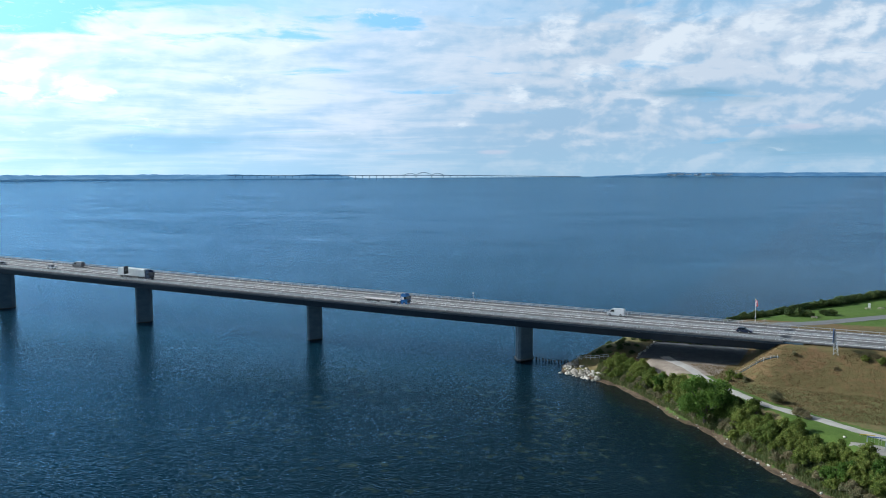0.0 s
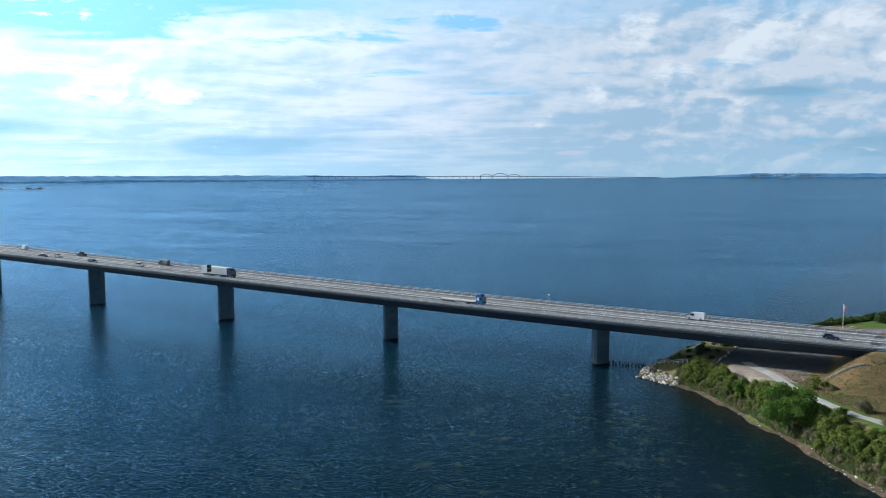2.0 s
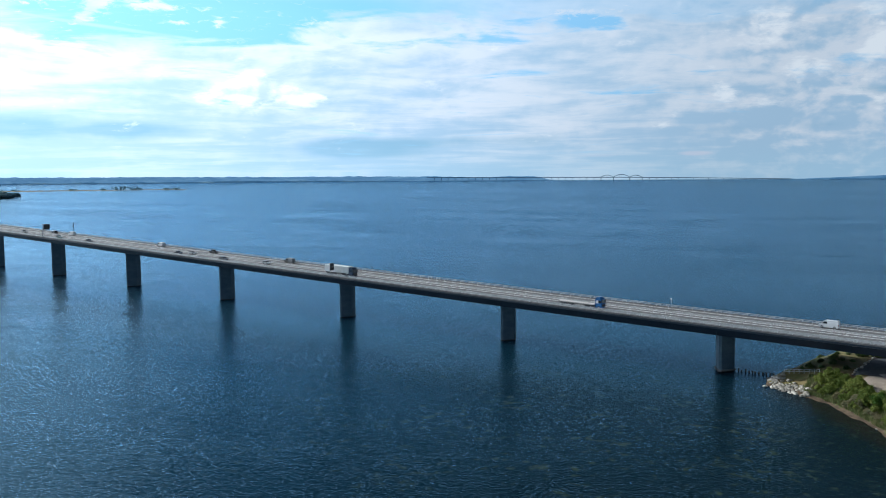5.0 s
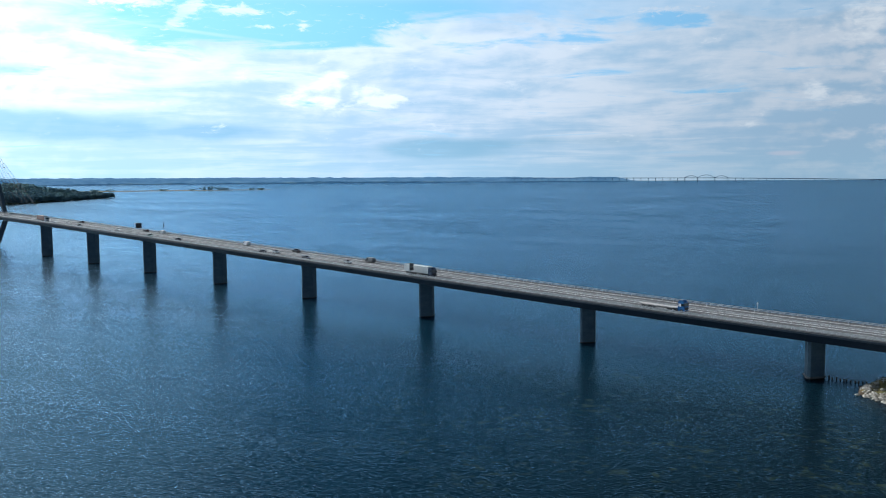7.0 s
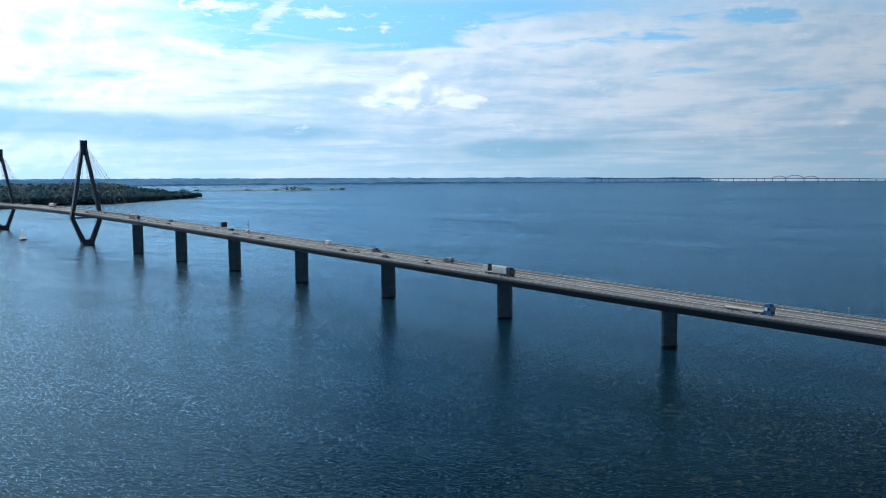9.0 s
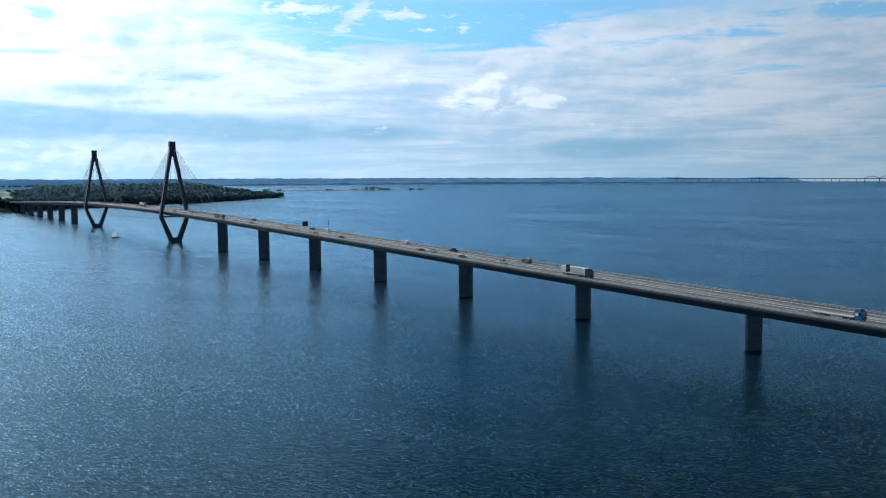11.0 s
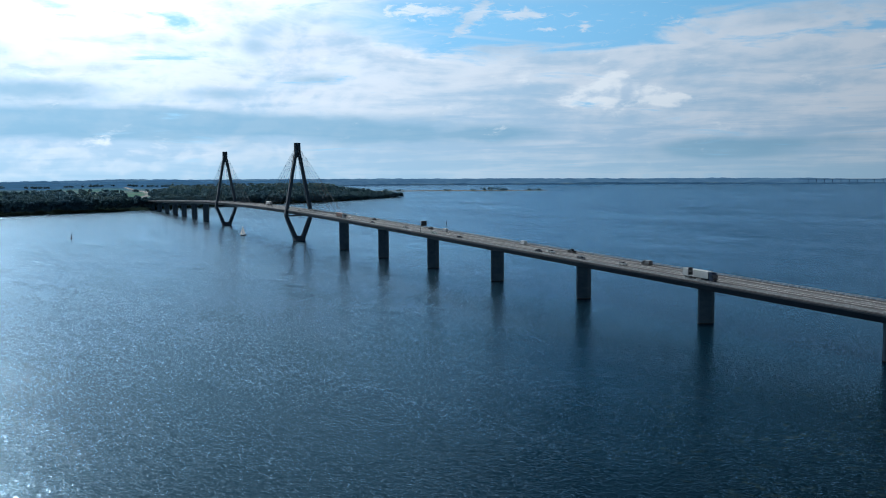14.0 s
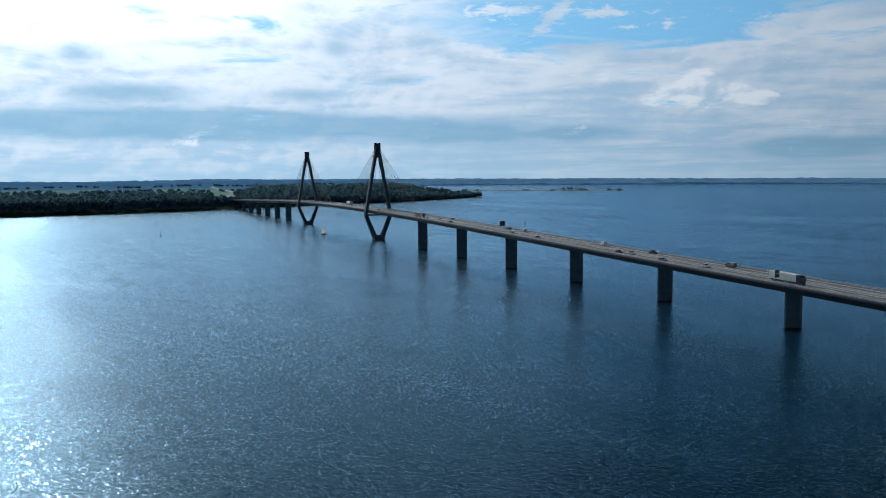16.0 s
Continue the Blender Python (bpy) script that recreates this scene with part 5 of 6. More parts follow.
def car(colour, s, lat, kind="hatch", label=None):
    """A passenger car; it drives towards -x on the +y carriageway and towards +x on the other."""
    p = at_deck(s, lat, 0.01)
    slope = math.degrees(math.atan2(deck_z(s + 3) - deck_z(s - 3), 6))
    turn = 180 if lat > 0 else 0
    m = pose(p.x, p.y, p.z) @ pose(0, 0, 0, 0, -slope, 0) @ pose(0, 0, 0, 0, 0, turn)
    words = {"hatch": "compact hatchback car", "estate": "estate car", "suv": "pickup with a rear bed", "sedan": "saloon car"}[kind]
    ob = thing("car", label or f"{colour} {words} driving on the bridge", "car", m, "vehicles on the bridge")
    body_m = PAINTS[colour]
    L = {"hatch": 4.1, "estate": 4.7, "suv": 5.2, "sedan": 4.6}[kind]
    h = L / 2
    top = 1.47 if kind != "suv" else 1.85
    belt = 0.92 if kind != "suv" else 1.1
    body = [(-h, 0.38), (-h + 0.05, 0.85), (-h + 0.25, belt + 0.02), (h - 1.15, belt), (h - 0.12, 0.74), (h, 0.55), (h - 0.04, 0.34), (h - 0.5, 0.22), (-h + 0.4, 0.22)]
    bm = bmesh.new()
    side_body(bm, body, 1.78, 0.04)
    part("body", bm, body_m, ob)
    rear = {"hatch": -h + 0.12, "estate": -h + 0.10, "suv": -h + 1.75, "sedan": -h + 0.75}[kind]
    back = {"hatch": 0.55, "estate": 0.35, "suv": 0.25, "sedan": 0.75}[kind]
    cabin = [(rear, belt), (rear + back, top - 0.02), (h - 2.35, top), (h - 1.25, belt)]
    bm = bmesh.new()
    side_body(bm, cabin, 1.62, 0.16)
    part("glasshouse", bm, PANE, ob, "dark car windows")
    bm = bmesh.new()
    side_body(bm, [(rear + back - 0.04, top - 0.06), (rear + back, top + 0.02), (h - 2.35, top + 0.03), (h - 2.28, top - 0.05)], 1.42, 0.0)
    part("roof", bm, body_m, ob)
    for sg in (-1, 1):
        for px in (rear + back * 0.6, (rear + h - 1.6) / 2, h - 2.0):
            bm = bmesh.new()
            box(bm, (px, sg * 0.775, (belt + top) / 2), (0.09, 0.05, top - belt))
            part("pillar", bm, body_m, ob)
        bm = bmesh.new()
        box(bm, (h - 1.55, sg * 0.97, belt + 0.08), (0.16, 0.2, 0.13))
        part("mirror", bm, body_m, ob)
        bm = bmesh.new()
        box(bm, (h - 0.10, sg * 0.62, 0.66), (0.16, 0.34, 0.13))
        part("headlight", bm, LAMP, ob)
        bm = bmesh.new()
        box(bm, (-h + 0.05, sg * 0.68, 0.82), (0.12, 0.24, 0.16))
        part("tail_light", bm, LAMP_RED, ob)
        for x in (-h + 0.85, h - 0.85):
            wheel(ob, x, sg * 0.78, 0.33)
    return ob


def van(colour, s, lat):
    p = at_deck(s, lat, 0.01)
    slope = math.degrees(math.atan2(deck_z(s + 3) - deck_z(s - 3), 6))
    m = pose(p.x, p.y, p.z) @ pose(0, 0, 0, 0, -slope, 0) @ pose(0, 0, 0, 0, 0, 180 if lat > 0 else 0)
    ob = thing("van", f"{colour} panel van driving on the bridge", "van", m, "vehicles on the bridge")
    bm = bmesh.new()
    side_body(bm, [(-2.6, 0.35), (-2.62, 1.2), (-2.5, 2.1), (-2.3, 2.2), (0.9, 2.2), (1.25, 2.08), (2.0, 1.28), (2.55, 1.08), (2.65, 0.8), (2.62, 0.35), (2.2, 0.25), (-2.3, 0.25)], 1.95, 0.14)
    part("body", bm, PAINTS[colour], ob)
    bm = bmesh.new()
    loft(bm, [[(1.33, -0.78, 2.0), (2.06, -0.86, 1.29), (2.08, -0.86, 1.33)], [(1.33, 0.78, 2.0), (2.06, 0.86, 1.29), (2.08, 0.86, 1.33)]])
    part("windscreen", bm, PANE, ob)
    for sg in (-1, 1):
        bm = bmesh.new()
        loft(bm, [[(0.35, y, 1.28), (1.75, y, 1.30), (1.15, y, 1.88), (0.35, y, 1.9)] for y in (sg * 0.90, sg * 0.945)])
        part("side_window", bm, PANE, ob)
        bm = bmesh.new()
        box(bm, (2.58, sg * 0.72, 0.92), (0.14, 0.3, 0.22))
        part("headlight", bm, LAMP, ob)
        bm = bmesh.new()
        box(bm, (-2.6, sg * 0.86, 1.1), (0.08, 0.14, 0.45))
        part("tail_light", bm, LAMP_RED, ob)
        for x in (-1.6, 1.7):
            wheel(ob, x, sg * 0.86, 0.36)
    return ob


def lorry(cab_colour, s, lat, load, label):
    """A tractor unit with a semi-trailer; s is its middle."""
    p = at_deck(s, lat, 0.01)
    slope = math.degrees(math.atan2(deck_z(s + 8) - deck_z(s - 8), 16))
    m = pose(p.x, p.y, p.z) @ pose(0, 0, 0, 0, -slope, 0) @ pose(0, 0, 0, 0, 0, 180 if lat > 0 else 0)
    ob = thing("lorry", label, "lorry", m, "vehicles on the bridge")
    c = PAINTS[cab_colour]
    bm = bmesh.new()
    side_body(bm, [(5.95, 0.45), (5.9, 3.2), (6.4, 3.75), (7.2, 3.78), (7.95, 3.1), (8.2, 1.9), (8.25, 0.45)], 2.48, 0.10)
    cab = part("cab", bm, c, ob)
    bm = bmesh.new()
    loft(bm, [[(8.03, -1.08, 2.9), (8.22, -1.14, 1.95), (8.27, -1.14, 1.95), (8.08, -1.08, 2.9)], [(8.03, 1.08, 2.9), (8.22, 1.14, 1.95), (8.27, 1.14, 1.95), (8.08, 1.08, 2.9)]])
    part("windscreen", bm, PANE, cab)
    bm = bmesh.new()
    box(bm, (8.27, 0, 1.2), (0.08, 1.9, 0.7))
    part("grille", bm, DARK, cab)
    for sg in (-1, 1):
        bm = bmesh.new()
        loft(bm, [[(6.9, y, 1.95), (7.95, y, 1.95), (7.8, y, 2.75), (6.9, y, 2.8)] for y in (sg * 1.20, sg * 1.26)])
        part("side_window", bm, PANE, cab)
        bm = bmesh.new()
        box(bm, (8.1, sg * 1.42, 2.5), (0.14, 0.25, 0.75))
        part("mirror", bm, DARK, cab)
        bm = bmesh.new()
        box(bm, (8.25, sg * 0.95, 0.8), (0.12, 0.4, 0.25))
        part("headlight", bm, LAMP, cab)
        if load == "flat":
            bm = bmesh.new()
            box(bm, (6.6, sg * 1.255, 2.3), (0.9, 0.03, 0.9))
            part("door_panel", bm, WHITE, cab)
    bm = bmesh.new()
    for y in (-0.5, 0.5):
        box(bm, (0.2, y, 0.95), (15.6, 0.16, 0.28))
    box(bm, (-0.9, 0, 1.0), (13.0, 2.3, 0.12))
    box(bm, (3.0, 0, 0.75), (1.6, 2.3, 0.7))
    part("chassis", bm, DARK, ob)
    if load == "flat":
        bm = bmesh.new()
        for i in range(8):
            box(bm, (-7.0 + i * 1.62, 0, 1.22), (1.56, 2.46, 0.24))
        part("load_bed", bm, PALLET, ob, "low pale flat load bed")
    else:
        side = {"canvas": CANVAS, "brown": BROWN, "white": WHITE}[load]
        bm = bmesh.new()
        box(bm, (-1.05, 0, 2.58), (13.5, 2.5, 2.75))
        bevelled(bm, 0.05)
        body = part("trailer_body", bm, side, ob)
        for x in (-7.83, 5.73):
            bm = bmesh.new()
            box(bm, (x, 0, 2.58), (0.08, 2.56, 2.8))
            part("end_frame", bm, GALV, body)
    for x in (7.2, 4.3, -3.6, -4.9, -6.2):
        for sg in (-1, 1):
            wheel(ob, x, sg * 1.08, 0.5, 0.32)
    return ob


NEAR_SLOW, NEAR_FAST, FAR_FAST, FAR_SLOW = 6.6, 3.2, -3.2, -6.6
lorry("blue", 47.2, NEAR_SLOW, "flat", "blue lorry pulling a long empty flatbed trailer")
lorry("navy", 157.0, NEAR_SLOW, "canvas", "dark blue lorry with a long pale box trailer")
lorry("white", 548.0, NEAR_SLOW, "brown", "white lorry with a brown box trailer")
lorry("white", 800.0, FAR_SLOW, "white", "white lorry with a pale box trailer between the pylons")
van("white", -24.5, FAR_SLOW)
van("white", 304.0, FAR_SLOW)
van("white", 396.0, FAR_SLOW)
van("grey", 203.0, FAR_SLOW)
for colour, s, lat, kind in [("navy", -62.5, NEAR_FAST, "hatch"), ("white", 262.0, NEAR_FAST, "hatch"), ("black", 259.0, FAR_SLOW, "suv"), ("black", 268.5, NEAR_SLOW, "sedan"),
                             ("grey", 233.0, NEAR_SLOW, "estate"), ("white", 207.0, NEAR_FAST, "hatch"), ("black", 352.0, NEAR_SLOW, "hatch"), ("green", 385.0, NEAR_SLOW, "hatch"),
                             ("black", 417.0, FAR_SLOW, "estate"), ("white", 435.0, NEAR_FAST, "sedan"), ("black", 484.0, NEAR_SLOW, "hatch"), ("black", 513.0, FAR_SLOW, "estate"),
                             ("white", 512.0, NEAR_FAST, "hatch"), ("white", 528.0, NEAR_SLOW, "estate"), ("silver", 640.0, FAR_FAST, "hatch"), ("black", 655.0, NEAR_SLOW, "sedan"),
                             ("white", 742.0, NEAR_SLOW, "hatch"), ("silver", 900.0, FAR_SLOW, "hatch"), ("white", 1010.0, NEAR_SLOW, "estate"), ("silver", 1150.0, NEAR_SLOW, "hatch"),
                             ("white", 1230.0, NEAR_FAST, "hatch"), ("white", 1330.0, NEAR_SLOW, "estate")]:
    car(colour, s, lat, kind)


# signs and posts on the bridge
def gantry_sign(s, lat, height, panel, arm, rows, label):
    p = at_deck(s, lat, -0.3)
    ob = thing("traffic_sign", label, "traffic sign", pose(*p))
    bm = bmesh.new()
    tube(bm, (0, 0, 0), (0, 0, height), 0.16, 0.13, 10)
    if arm:
        tube(bm, (0, 0, height - 0.2), (0, -arm, height), 0.12, 0.10, 8)
    part("post", bm, GALV, ob)
    w, h = panel
    for i in range(rows):
        z = height - (i + 0.5) * h / rows
        bm = bmesh.new()
        box(bm, (0.1 if not arm else 0.22, -arm - (w / 2 + 0.15 if not arm else 0), z), (0.45, w, h / rows - 0.14))
        bevelled(bm, 0.03)
        part("panel", bm, DARK, ob, "black display panel")
    return ob


gantry_sign(158.8, 10.7, 5.3, (2.1, 3.0), 0.0, 2, "tall post with two dark display panels on the bridge edge")
gantry_sign(396.0, 10.7, 7.6, (3.6, 3.2), 2.5, 1, "tall post with an arm and one dark display panel")
for s in (24.5, 560.0, 641.0):
    p = at_deck(s, -10.9, 0.2)
    ob = thing("marker_post", "slim pale post on the bridge railing", "post", pose(*p), "posts on the bridge")
    bm = bmesh.new()
    tube(bm, (0, 0, 0), (0, 0, 2.4), 0.06, 0.05, 8)
    part("post", bm, GALV, ob)
    bm = bmesh.new()
    box(bm, (0, 0, 2.5), (0.3, 0.3, 0.25))
    part("head", bm, WHITE, ob)

# expansion joints and vents
for lat in (-5.0, 5.0):
    bm = bmesh.new()
    loft(bm, [[at_deck(s, lat + a, b) for a, b in ((-3.2, 0.014), (3.2, 0.014), (3.2, 0.022), (-3.2, 0.022))] for s in (-74.2, -71.8)])
    part("expansion_joint", bm, DARK, bridge, "dark joint across the carriageway")
for s in (-35.0, -52.0):
    bm = bmesh.new()
    box(bm, (s, 8.9, deck_z(s) - 1.22), (1.1, 0.2, 0.35), None)
    part("drain_box", bm, EDGE, bridge, "small pale box on the girder")

# abutment under the bridge end
bm = bmesh.new()
box(bm, (-74.6, 0, 10.4), (2.2, 20.5, 6.2))
box(bm, (-75.2, 10.6, 11.6), (5.0, 0.5, 4.0))
box(bm, (-75.2, -10.6, 11.6), (5.0, 0.5, 4.0))
tagged(new("abutment", mesh_of("abutment", bm, CONCRETE)), "grey concrete abutment under the bridge end", "abutment", kind="structure")

# stairs on the embankment
stairs = thing("stairs", "narrow concrete stairs with a pale rail on the embankment", "stairs")
bm = bmesh.new()
box(bm, (0, 0, 0), (0.32, 0.6, 0.2))
STEP = mesh_of("step", bm, CONCRETE)
P0, P1 = Vector((-62.6, 17.4, 0)), Vector((-72.4, 17.2, 0))
n = 34
for i in range(n):
    p = P0.lerp(P1, i / (n - 1))
    o = part("step", STEP, None, stairs)
    o.location = (p.x, p.y, ground_z(p.x, p.y) + 0.06)
bm = bmesh.new()
pts = [P0.lerp(P1, i / 12) + Vector((0, 0.7, 0)) for i in range(13)]
pts = [Vector((p.x, p.y, ground_z(p.x, p.y))) for p in pts]
for a, b in zip(pts, pts[1:]):
    tube(bm, a + Vector((0, 0, 0.95)), b + Vector((0, 0, 0.95)), 0.025, n=6)
part("handrail", bm, GALV, stairs, "pale steel handrail")
for a in pts[::2]:
    bm = bmesh.new()
    tube(bm, a - Vector((0, 0, 0.2)), a + Vector((0, 0, 0.95)), 0.03, n=6)
    part("rail_post", bm, GALV, stairs)

# road sign on lattice legs beside the road, seen edge-on
sign = thing("road_sign", "large blue road sign on lattice steel legs", "road sign", pose(-85.0, 14.0, ground_z(-85, 14) - 0.2))
for y in (-1.3, 1.3):
    bm = bmesh.new()
    tube(bm, (0, y, 0), (0, y, 6.0), 0.07, n=6)
    tube(bm, (-1.1, y, 0), (-0.1, y, 5.6), 0.06, n=6)
    for i in range(6):
        z0, z1 = i * 0.9, (i + 1) * 0.9
        tube(bm, (0, y, z0 + 0.3), (-1.1 + z1 / 5.6, y, z1), 0.035, n=5)
        tube(bm, (-1.1 + z0 / 5.6, y, z0), (0, y, z1), 0.035, n=5)
    part("lattice_leg", bm, GALV, sign)
bm = bmesh.new()
box(bm, (0.16, 0, 4.6), (0.10, 4.4, 3.0))
bevelled(bm, 0.02)
panel = part("panel", bm, BLUE, sign, "blue sign panel")
for i in range(4):
    bm = bmesh.new()
    box(bm, (0.225, -0.3 + (i % 2) * 0.4, 5.6 - i * 0.62), (0.02, 2.6 - (i % 3) * 0.5, 0.22))
    part("text_bar", bm, WHITE, panel)

# flagpole with a red and white flag
fx, fy = -57.4, -61.5
pole = thing("flagpole", "white flagpole with a hanging red and white flag", "flagpole", pose(fx, fy, ground_z(fx, fy) - 0.1))
bm = bmesh.new()
tube(bm, (0, 0, 0), (0, 0, 8.2), 0.10, 0.05, 10)
part("pole", bm, WHITE, pole)
bm = bmesh.new()
bmesh.ops.create_uvsphere(bm, u_segments=10, v_segments=6, radius=0.12, matrix=Matrix.Translation((0, 0, 8.25)))
part("finial", bm, YELLOW, pole)
for k, (y0, y1, z0, z1, m) in enumerate(((0.06, 0.34, -0.02, -1.7, RED), (0.34, 0.5, -0.1, -1.9, WHITE), (0.5, 0.95, -0.15, -2.1, RED))):
    bm = bmesh.new()
    rows = []
    for j in range(7):
        t = j / 6
        a = 0.10 * math.sin(t * 7 + k)
        rows.append([(-0.8 * y0 + a, 0.3 * y0, 8.0 + z0 + (z1 - z0) * t), (-0.8 * y1 - a, 0.3 * y1, 8.0 + z0 + (z1 - z0) * t),
                     (-0.8 * y1 - a, 0.3 * y1 + 0.03, 8.0 + z0 + (z1 - z0) * t), (-0.8 * y0 + a, 0.3 * y0 + 0.03, 8.0 + z0 + (z1 - z0) * t)])
    loft(bm, rows)
    part("flag_cloth", bm, m, pole)


# picnic tables
def picnic_table(x, y, turn):
    ob = thing("picnic_table", "pale wooden picnic table with two benches on grass", "picnic table", pose(x, y, ground_z(x, y), 0, 0, turn), "picnic tables of the rest area")
    for i in range(4):
        bm = bmesh.new()
        box(bm, (0, -0.3 + 0.2 * i, 0.74), (1.9, 0.17, 0.05))
        part("top_board", bm, TIMBER, ob)
    for sg in (-1, 1):
        bm = bmesh.new()
        box(bm, (0, sg * 0.75, 0.44), (1.9, 0.28, 0.05))
        part("bench_board", bm, TIMBER, ob)
        bm = bmesh.new()
        for t in (-1, 1):
            tube(bm, (sg * 0.7, t * 0.75, 0), (sg * 0.7, t * 0.2, 0.72), 0.05, n=5)
        tube(bm, (sg * 0.7, -0.85, 0.40), (sg * 0.7, 0.85, 0.40), 0.05, n=5)
        part("leg_frame", bm, TIMBER, ob)


picnic_table(-91.2, -107, 20)
picnic_table(-95.5, -108.5, 50)
picnic_table(-74.8, -78.5, 5)
picnic_table(-60, -64.5, 70)
ob = thing("info_board", "white information board on the lawn", "board", pose(-91.6, -109.5, ground_z(-91.6, -109.5)))
bm = bmesh.new()
box(bm, (0, 0, 1.3), (0.9, 0.08, 1.6))
part("panel", bm, WHITE, ob)
for x in (-0.4, 0.4):
    bm = bmesh.new()
    tube(bm, (x, 0, 0), (x, 0, 0.6), 0.05, n=6)
    part("post", bm, TIMBER, ob)

# swing on the gravel
ob = thing("swing", "steel swing frame with two seats on gravel", "swing", pose(-95.0, 70, ground_z(-95, 70) + 0.02, 0, 0, 8))
bm = bmesh.new()
tube(bm, (-1.6, 0, 2.7), (1.6, 0, 2.7), 0.07, n=8)
part("crossbar", bm, BLUE, ob)
for x in (-1.6, 1.6):
    for y in (-1.1, 1.1):
        bm = bmesh.new()
        tube(bm, (x, y, -0.1), (x, 0, 2.7), 0.06, n=8)
        part("leg", bm, GREEN_STEEL, ob)
for x in (-0.6, 0.6):
    bm = bmesh.new()
    box(bm, (x, 0, 0.55), (0.45, 0.2, 0.05))
    seat = part("seat", bm, TYRE, ob)
    for d in (-0.2, 0.2):
        bm = bmesh.new()
        tube(bm, (x + d, 0, 0.57), (x + d, 0, 2.65), 0.015, n=4)
        part("chain", bm, GALV, seat)
ob = thing("balance_beam", "low yellow balance beam on the lawn", "play equipment", pose(-93.4, 61.5, ground_z(-93.4, 61.5), 0, 0, 4))
bm = bmesh.new()
box(bm, (0, 0, 0.45), (2.8, 0.16, 0.14))
part("beam", bm, YELLOW, ob)
for x in (-1.3, 0, 1.3):
    bm = bmesh.new()
    box(bm, (x, 0, 0.2), (0.12, 0.12, 0.45))
    part("post", bm, TIMBER, ob)
ob = thing("spring_rocker", "small grey spring rocker on the lawn", "play equipment", pose(-95.8, 63, ground_z(-95.8, 63)))
bm = bmesh.new()
tube(bm, (0, 0, 0), (0, 0, 0.45), 0.09, n=10)
part("spring", bm, DARK, ob)
bm = bmesh.new()
box(bm, (0, 0, 0.62), (0.9, 0.3, 0.35), None, 0.6)
bevelled(bm, 0.04)
part("body", bm, GALV, ob)
stone(-89.4, 63.5, 0.7)

# old timber piles between the first pier and the point
rng = random.Random(71)
for i in range(11):
    x = -1.5 - 1.0 * i + rng.uniform(-0.2, 0.2)
    ob = new("timber_pile")
    bm = bmesh.new()
    tube(bm, (0, 0, -1.5), (rng.uniform(-.1, .1), rng.uniform(-.1, .1), rng.uniform(0.5, 1.0)), 0.24, 0.21, 9)
    bpy.data.objects.remove(ob)
    ob = new("timber_pile", mesh_of("timber_pile", bm, WOOD_WET))
    ob.location = (x, -0.6 + rng.uniform(-0.2, 0.2), 0)
    tagged(ob, "dark weathered timber pile standing in the water", "pile", "row of old timber piles")

# fence on the point
fence = thing("fence", "low grey steel fence on the stony point", "fence")
prev = None
for i in range(8):
    x, y = -16.2 - 1.35 * i, 4.6 + 0.1 * i
    z = max(0.6, ground_z(x, y))
    bm = bmesh.new()
    tube(bm, (x, y, z - 0.4), (x, y, z + 1.15), 0.07, n=6)
    part("post", bm, GALV, fence)
    if prev:
        for h in (0.6, 1.1):
            bm = bmesh.new()
            tube(bm, (*prev[:2], prev[2] + h), (x, y, z + h), 0.06, n=5)
            part("rail", bm, GALV, fence)
    prev = (x, y, z)

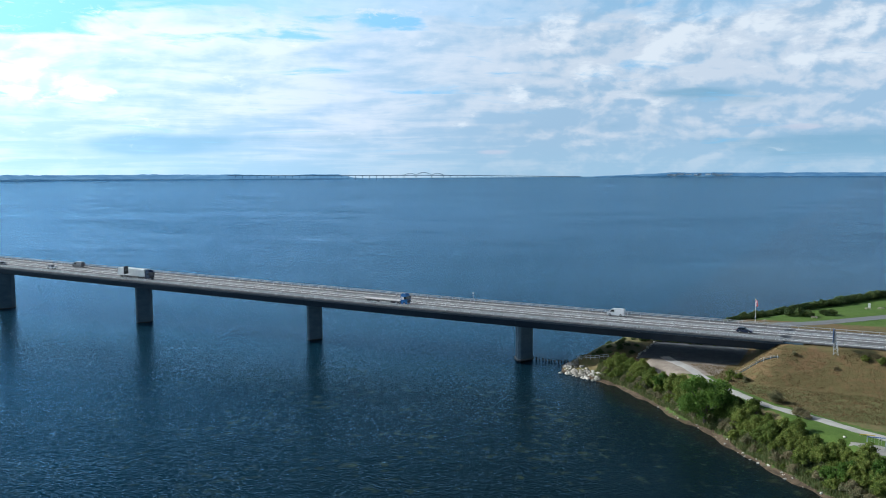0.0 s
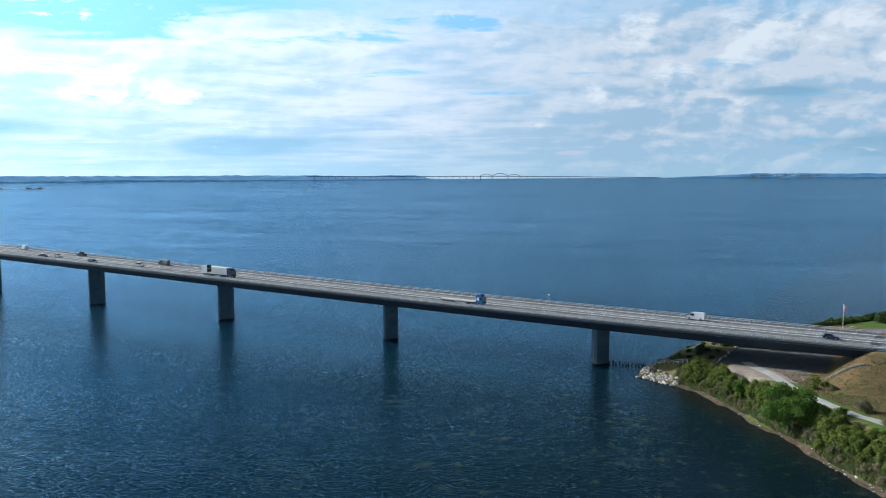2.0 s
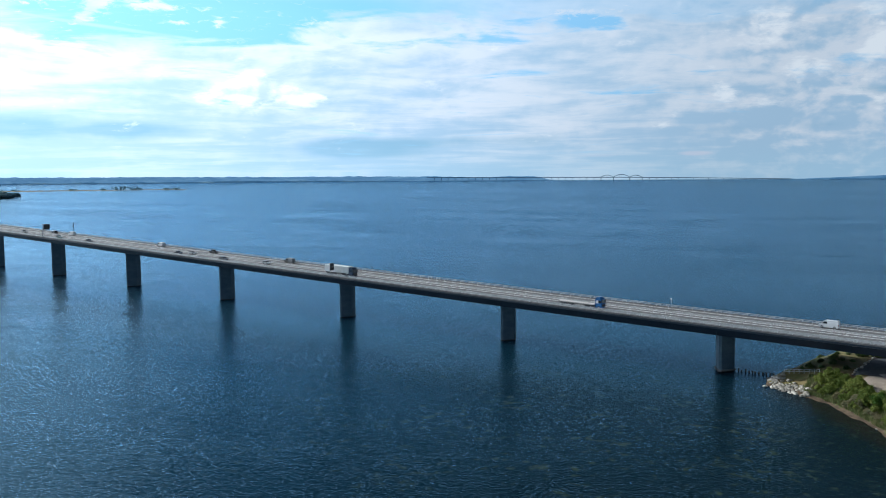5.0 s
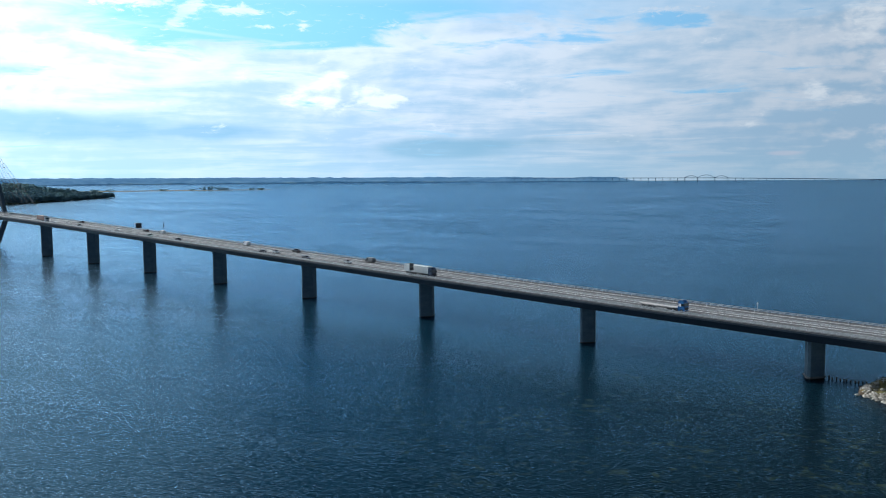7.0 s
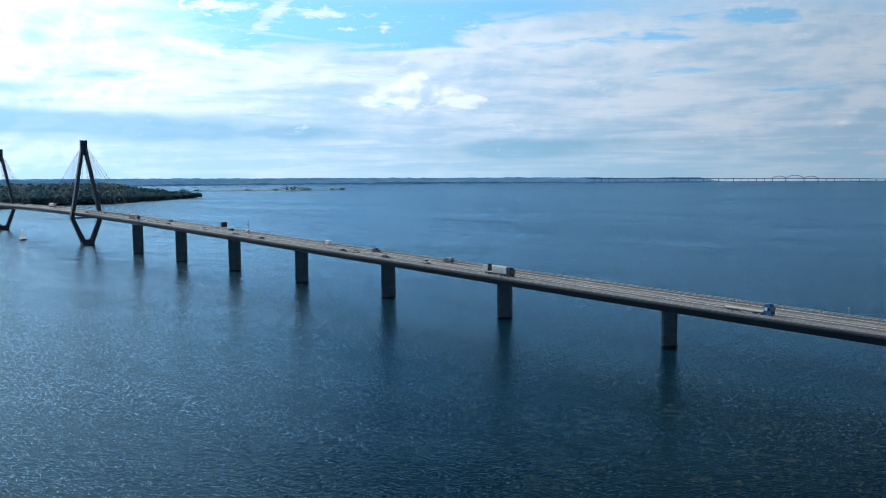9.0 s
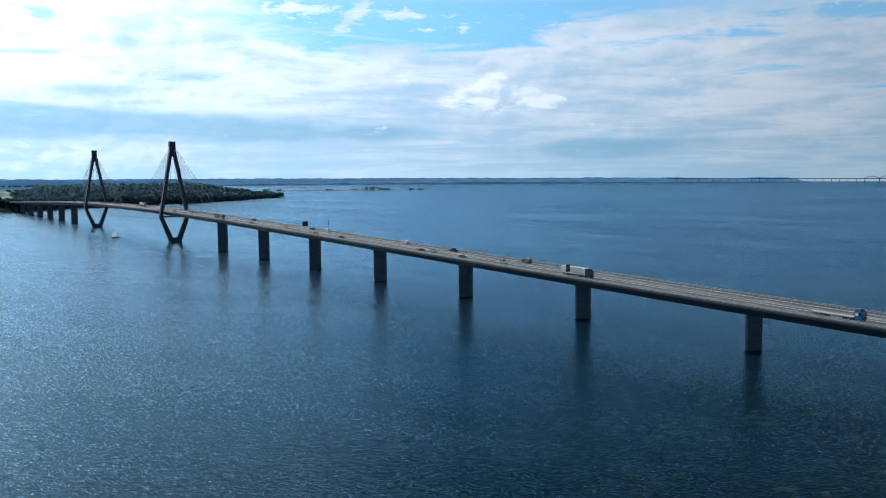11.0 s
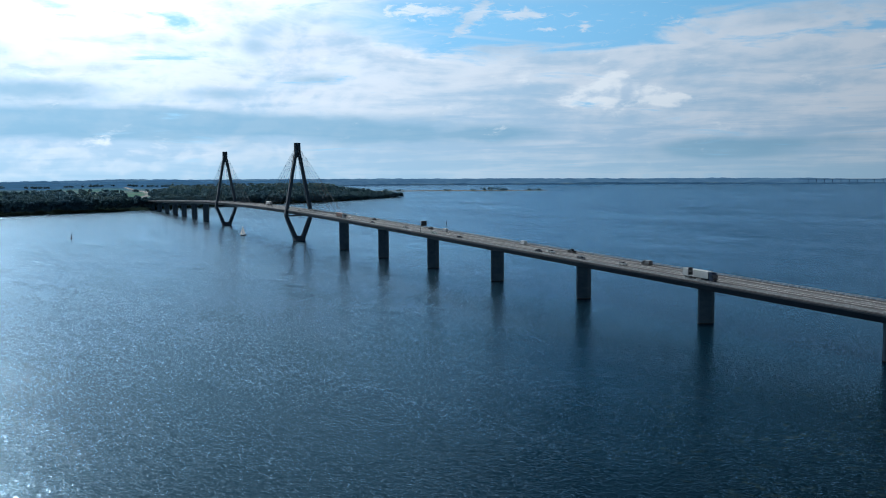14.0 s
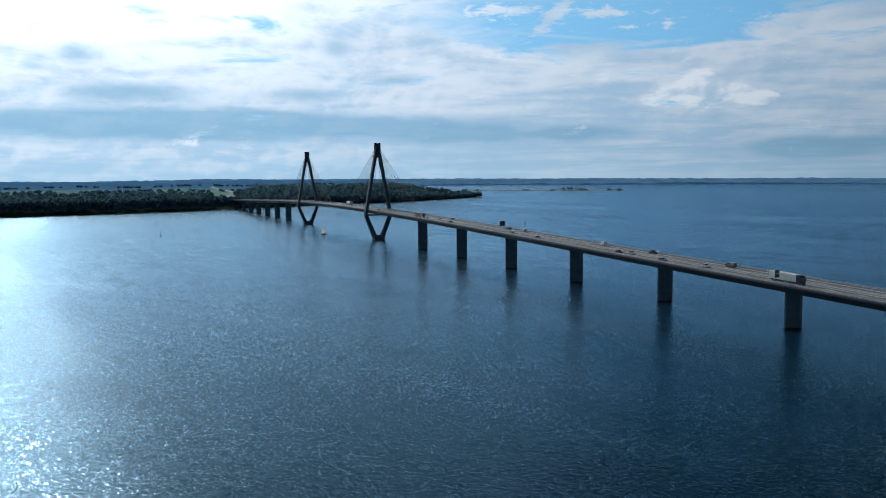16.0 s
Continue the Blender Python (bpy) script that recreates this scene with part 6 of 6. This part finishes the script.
# sailing boat and buoys
SAIL = foliage("sailcloth", [(0.84, 0.84, 0.83), (0.90, 0.90, 0.89)], 0.6, 0.5, island=0.0)
boat = thing("sailing_boat", "white sailing boat under two sails near the pylons", "boat", pose(776, 24, 0, 0, 0, 100) @ Matrix.Diagonal((0.66, 0.66, 0.66, 1)))
bm = bmesh.new()
secs = []
for x, w, z0 in ((-5.4, 1.3, 0.25), (-3, 1.7, -0.2), (0, 1.8, -0.35), (3, 1.3, -0.15), (5.0, 0.5, 0.3), (5.8, 0.05, 0.9)):
    secs.append([(x, -w, 1.15), (x, -w * 0.8, 0.3), (x, 0, z0 - 0.1), (x, w * 0.8, 0.3), (x, w, 1.15)])
loft(bm, secs)
part("hull", bm, PAINTS["navy"], boat)
bm = bmesh.new()
box(bm, (0.3, 0, 1.4), (4.2, 1.6, 0.6), None, 0.8)
bevelled(bm, 0.06)
part("cabin", bm, WHITE, boat)
bm = bmesh.new()
tube(bm, (0.9, 0, 1.0), (0.9, 0, 15.5), 0.10, 0.07, 8)
tube(bm, (0.9, 0, 2.3), (-4.0, 0, 2.2), 0.08, 0.06, 8)
part("mast", bm, GALV, boat)
for name, tri, belly in (("main_sail", ((0.75, 2.5), (-3.9, 2.4), (0.75, 14.8)), 0.5), ("fore_sail", ((5.4, 1.3), (1.2, 2.0), (1.1, 12.5)), 0.6)):
    bm = bmesh.new()
    rows = []
    for j in range(9):
        t = j / 8
        a = (tri[0][0] + (tri[2][0] - tri[0][0]) * t, tri[0][1] + (tri[2][1] - tri[0][1]) * t)
        b = (tri[1][0] + (tri[2][0] - tri[1][0]) * t, tri[1][1] + (tri[2][1] - tri[1][1]) * t)
        rows.append([(a[0] + (b[0] - a[0]) * u, belly * 4 * u * (1 - u) * (1 - t) + o, a[1] + (b[1] - a[1]) * u) for u, o in ((0, 0), (0.33, 0), (0.66, 0), (1, 0), (0.66, 0.03), (0.33, 0.03))])
    loft(bm, rows)
    part(name, bm, SAIL, boat)


def buoy(x, y, mat, label):
    ob = thing("buoy", label, "buoy", pose(x, y, 0, 4, -3, 0), "buoys of the fairway")
    bm = bmesh.new()
    tube(bm, (0, 0, -0.8), (0, 0, 0.7), 1.0, 0.9, 14)
    part("float", bm, mat, ob)
    bm = bmesh.new()
    tube(bm, (0, 0, 0.7), (0, 0, 4.2), 0.42, 0.28, 10)
    part("tower", bm, mat, ob)
    bm = bmesh.new()
    tube(bm, (0, 0, 4.2), (0, 0, 5.4), 0.30, 0.02, 10)
    part("topmark", bm, mat, ob)


buoy(823, 180, DARK, "dark spar buoy in the fairway")
buoy(840, -240, DARK, "dark spar buoy beyond the bridge")
